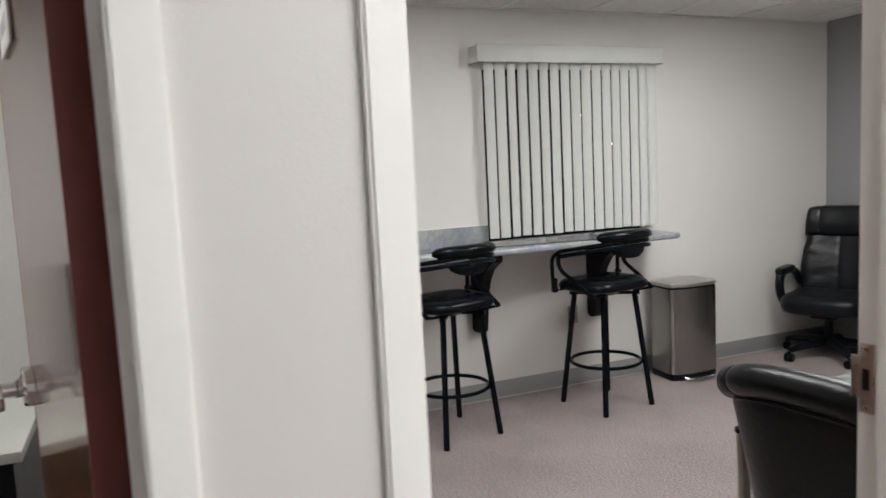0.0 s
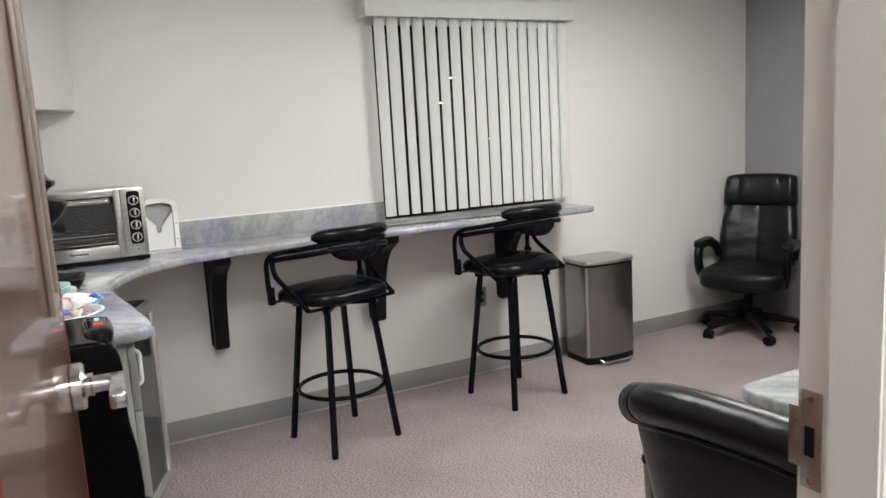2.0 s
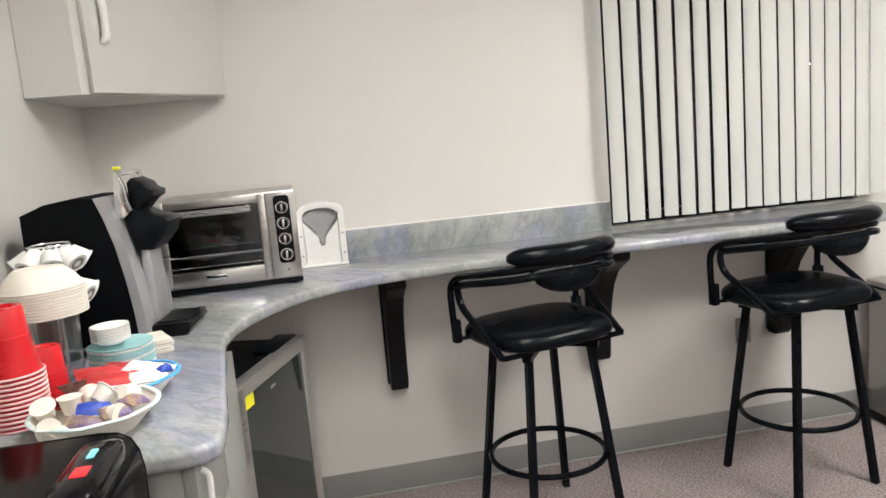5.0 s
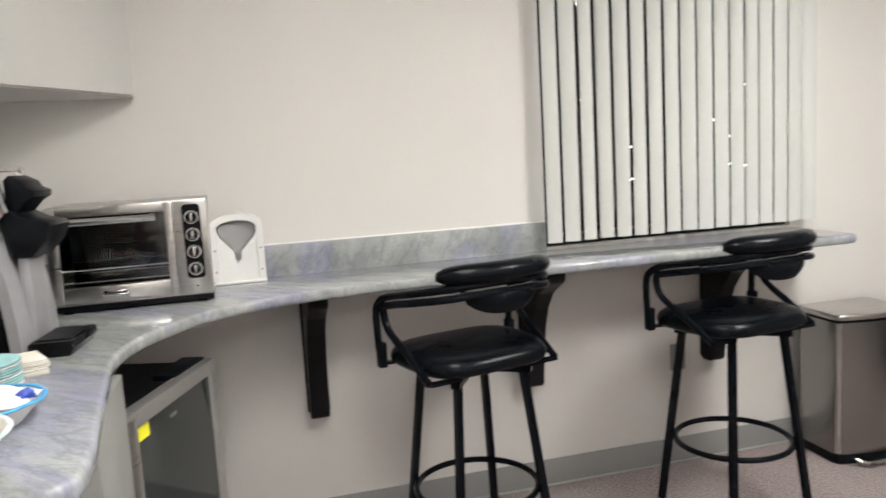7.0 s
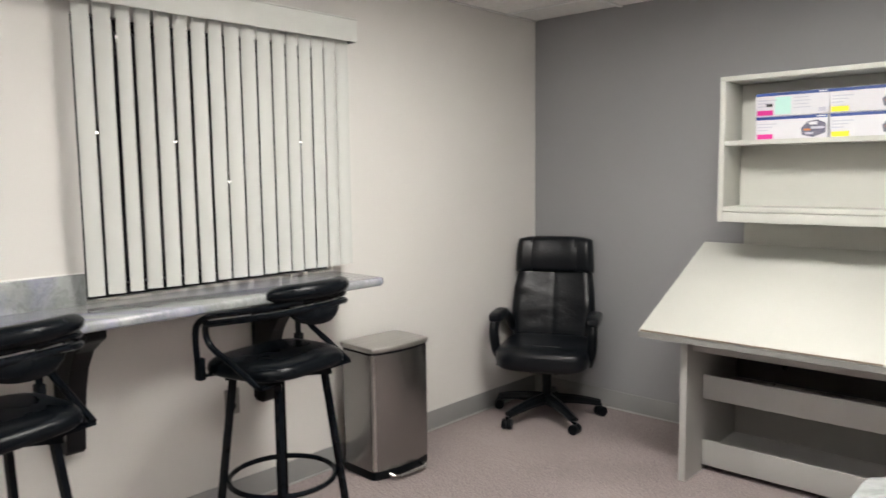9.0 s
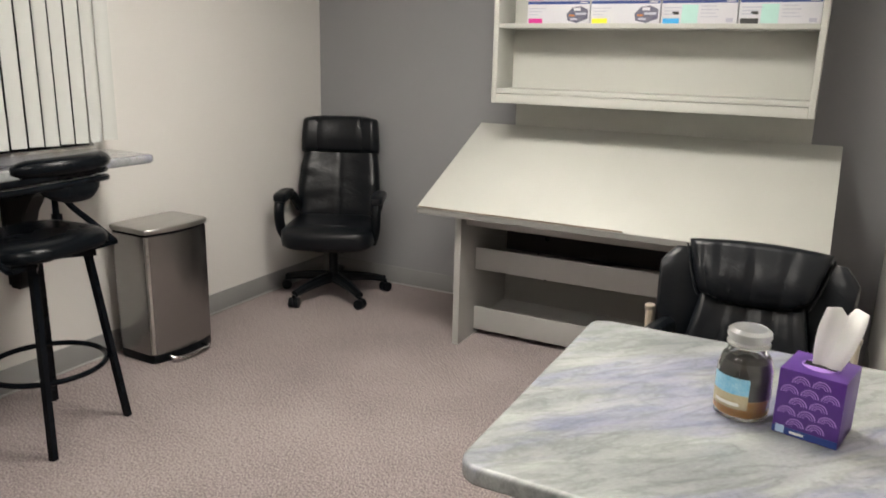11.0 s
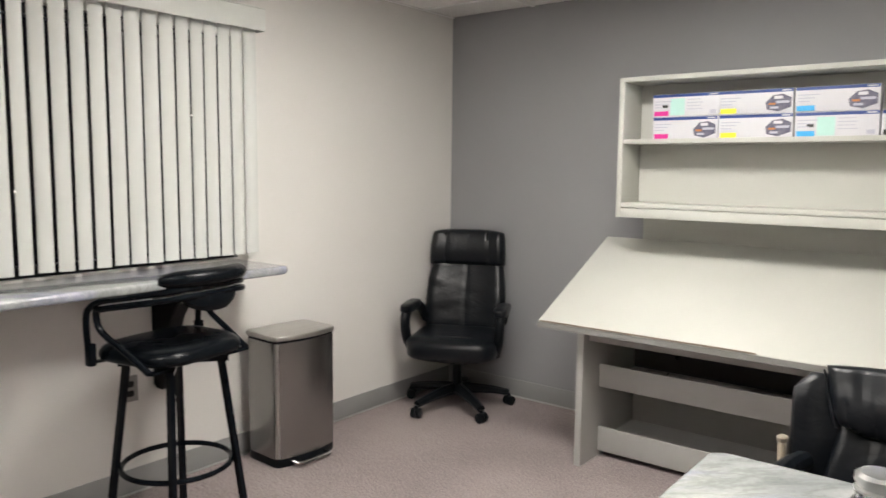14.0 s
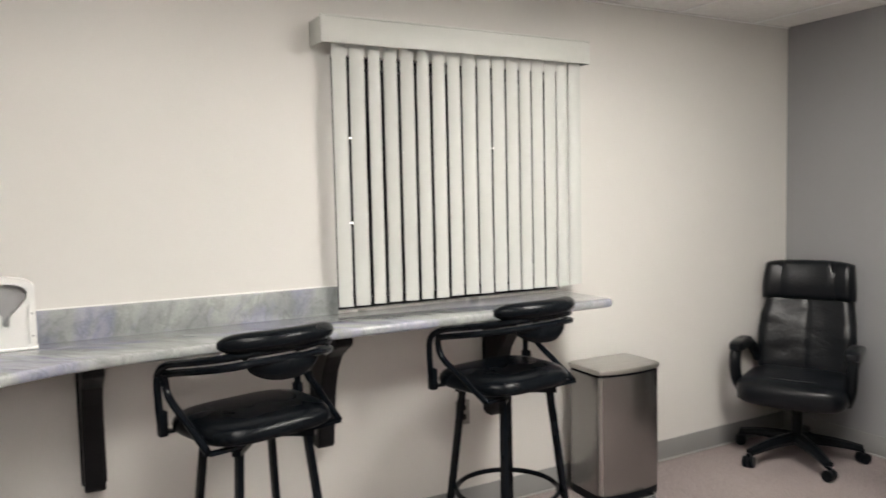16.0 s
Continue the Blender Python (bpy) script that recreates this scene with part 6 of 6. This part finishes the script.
def packet(x, y, z, rz, mat, w=0.036, d=0.026, ry=0, name="sweet_packet", label="crinkled wrapped sweet packet"):
    p = thing(name, pose(x, y, z, ry, ry * 0.6, rz), label, "snack packet", "snacks in the bowls")

    def form(u, v):
        a, b = 2 * u - 1, 2 * v - 1
        return (w * a, d * b * (1 - 0.12 * (1 - a * a)), 0.010 * (1 - a * a) * (1 - b * b) + 0.0035 * noise.noise(Vector((a * 3 + x * 50, b * 3, rz))))
    part("wrapper", sheet(B(), form, 14, 10, 0.006), mat, p)


def creamer(x, y, z, rx, rz):
    p = thing("creamer_cup", pose(x, y, z, rx, 0, rz), "tiny cream-coloured creamer cup", "creamer", "snacks in the bowls")
    part("cup", lathe(B(), [(0.012, 0), (0.0135, 0.002), (0.018, 0.026), (0.021, 0.028), (0.021, 0.030), (0.002, 0.031)], 20), M_FOAM, p)


for x, y, dz, rx, rz in ((-0.062, -0.048, 0.030, 80, 20), (-0.030, -0.070, 0.030, 110, -30), (0.000, 0.010, 0.046, 60, 140), (-0.078, 0.000, 0.034, 30, 0), (0.020, -0.030, 0.036, 95, 70), (-0.02, 0.055, 0.034, 75, 200), (0.035, 0.04, 0.050, 120, 160), (-0.045, 0.02, 0.030, 0, 0)):
    creamer(0.656 + x, 2.685 + y, Z + dz, rx, rz)
for x, y, dz, rz, m_ in ((0.042, -0.030, 0.036, 35, M_GOLD), (-0.005, -0.060, 0.034, -15, M_GOLD), (0.062, 0.012, 0.038, 70, M_GOLD), (-0.070, 0.045, 0.040, 20, M_REDW), (0.000, -0.010, 0.040, 10, M_BLUEW)):
    packet(0.656 + x, 2.685 + y, Z + dz, rz, m_, 0.027, 0.018, 18)
for x, y, dz, rz, m_, s in ((-0.045, 0.020, 0.046, 25, M_REDW, 0.050), (-0.012, -0.035, 0.048, 10, M_REDW, 0.046), (-0.065, -0.030, 0.038, 50, M_BROWNW, 0.044), (0.040, 0.010, 0.044, -20, M_PAPER, 0.048), (0.050, -0.030, 0.042, 30, M_PAPER, 0.036), (-0.005, 0.050, 0.040, 0, M_REDW, 0.045)):
    packet(0.668 + x, 2.855 + y, Z + dz, rz, m_, s, s * 0.62, 14)
packet(0.745, 2.845, Z + 0.046, 60, M_BLUEW, 0.016, 0.009, 20)

# plates
ps = thing("plate_stack", pose(0.622, 3.036, Z), "stack of pale teal and white paper plates", "plates")
for k in range(12):
    z = 0.0050 * k
    pl = lathe(B(), [(0.044, z), (0.050, z + 0.004), (0.068, z + 0.010), (0.0675, z + 0.0125), (0.049, z + 0.0065), (0.043, z + 0.0025), (0.002, z + 0.0025)], 36)
    part("plate", pl, M_TEAL if k % 4 != 2 else M_PAPER, ps)
ps2 = thing("plate_stack", pose(0.604, 3.040, Z + 0.0685), "short stack of small white paper plates", "plates")
for k in range(7):
    z = 0.0048 * k
    part("plate", lathe(B(), [(0.026, z), (0.030, z + 0.004), (0.041, z + 0.009), (0.0405, z + 0.011), (0.029, z + 0.006), (0.002, z + 0.0025)], 30), M_PAPER, ps2)
nk = thing("napkin_stack", pose(0.642, 3.192, Z, 0, 0, 24), "stack of folded cream paper napkins", "napkins")
rng = random.Random(11)
for k in range(9):
    part("napkin", boxed(-0.048 + rng.uniform(-0.004, 0.004), 0.048 + rng.uniform(-0.004, 0.004), -0.050 + rng.uniform(-0.004, 0.004), 0.050, 0.0038 * k, 0.0038 * k + 0.0034, bev=0.0012), M_FOAM, nk)
bg = thing("snack_bag", pose(0.372, 2.800, Z, 0, 0, 65), "upright paper snack bag with orange and green print", "bag")
part("bag", sheet(B(), lambda u, v: (0.050 * (2 * u - 1), 0.020 * (1 - (2 * u - 1) ** 2) * math.sin(math.pi * min(1, 0.15 + v)) + 0.003 * noise.noise(Vector((u * 6, v * 8, 0))), 0.001 + 0.285 * v), 12, 20, 0.006), M_PAPER, bg)
part("print_patch", sheet(B(), lambda u, v: (0.040 * (2 * u - 1), -0.0045 + 0.020 * (1 - (1.6 * u - 0.8) ** 2), 0.06 + 0.08 * v), 8, 6, 0.002), M_ORANGE, bg, "orange printed patch")
part("green_patch", sheet(B(), lambda u, v: (0.040 * (2 * u - 1), -0.0045 + 0.014 * (1 - (1.6 * u - 0.8) ** 2), 0.225 + 0.045 * v), 8, 6, 0.002), surf("green print", (0.22, 0.50, 0.14), (0.55, 0.70, 0.45), scale=30, rough=0.5), bg, "green printed patch")

# ---- outlet under the counter ----
ol = thing("wall_outlet", pose(2.880, ROOM_N - 0.001, 0.474), "light switch-plate duplex outlet on the wall", "outlet")
part("plate", boxed(-0.036, 0.036, -0.006, 0, -0.058, 0.058, bev=0.002), surf("steel outlet plate", (0.22, 0.215, 0.205), rough=0.4, metal=0.3), ol)
for z in (0.021, -0.021):
    part("socket", prism(B(), round_rect(-0.016, 0.016, -0.0135, 0.0135, 0.008, 5), 0, 0.0025), M_BLACKWOOD, ol, "dark socket face").matrix_basis = pose(0, -0.006, z, 90, 0, 0)
part("screw", lathe(B(), [(0.003, 0), (0.003, 0.001)], 10), M_CHROME, ol).matrix_basis = pose(0, -0.006, 0, 90, 0, 0)

# ---- next room: desk and screen seen past its door ----
nd = thing("office_desk", pose(0, 0, 0), "white-topped office desk with dark front", "desk")
part("desk_top", boxed(-1.25, -0.05, 2.35, 2.95, 0.735, 0.765, bev=0.003), M_LAMINATE, nd)
part("front_panel", boxed(-1.22, -0.08, 2.40, 2.42, 0.0, 0.734), M_PLASTIC, nd, "dark front panel")
for x in (-1.22, -0.11):
    part("side_panel", boxed(x, x + 0.03, 2.421, 2.93, 0.0, 0.734), M_PLASTIC, nd)
mo = thing("monitor", pose(-0.52, 2.60, 0.765, 0, 0, 12), "black flat computer monitor on a stand", "monitor")
part("screen", boxed(-0.26, 0.26, -0.012, 0.02, 0.12, 0.46, bev=0.004), M_GLOSSBLACK, mo)
part("stand", boxed(-0.02, 0.02, 0.0205, 0.04, 0.008, 0.30), M_PLASTIC, mo)
part("foot", boxed(-0.11, 0.11, -0.07, 0.09, 0.0, 0.008, bev=0.003), M_PLASTIC, mo)
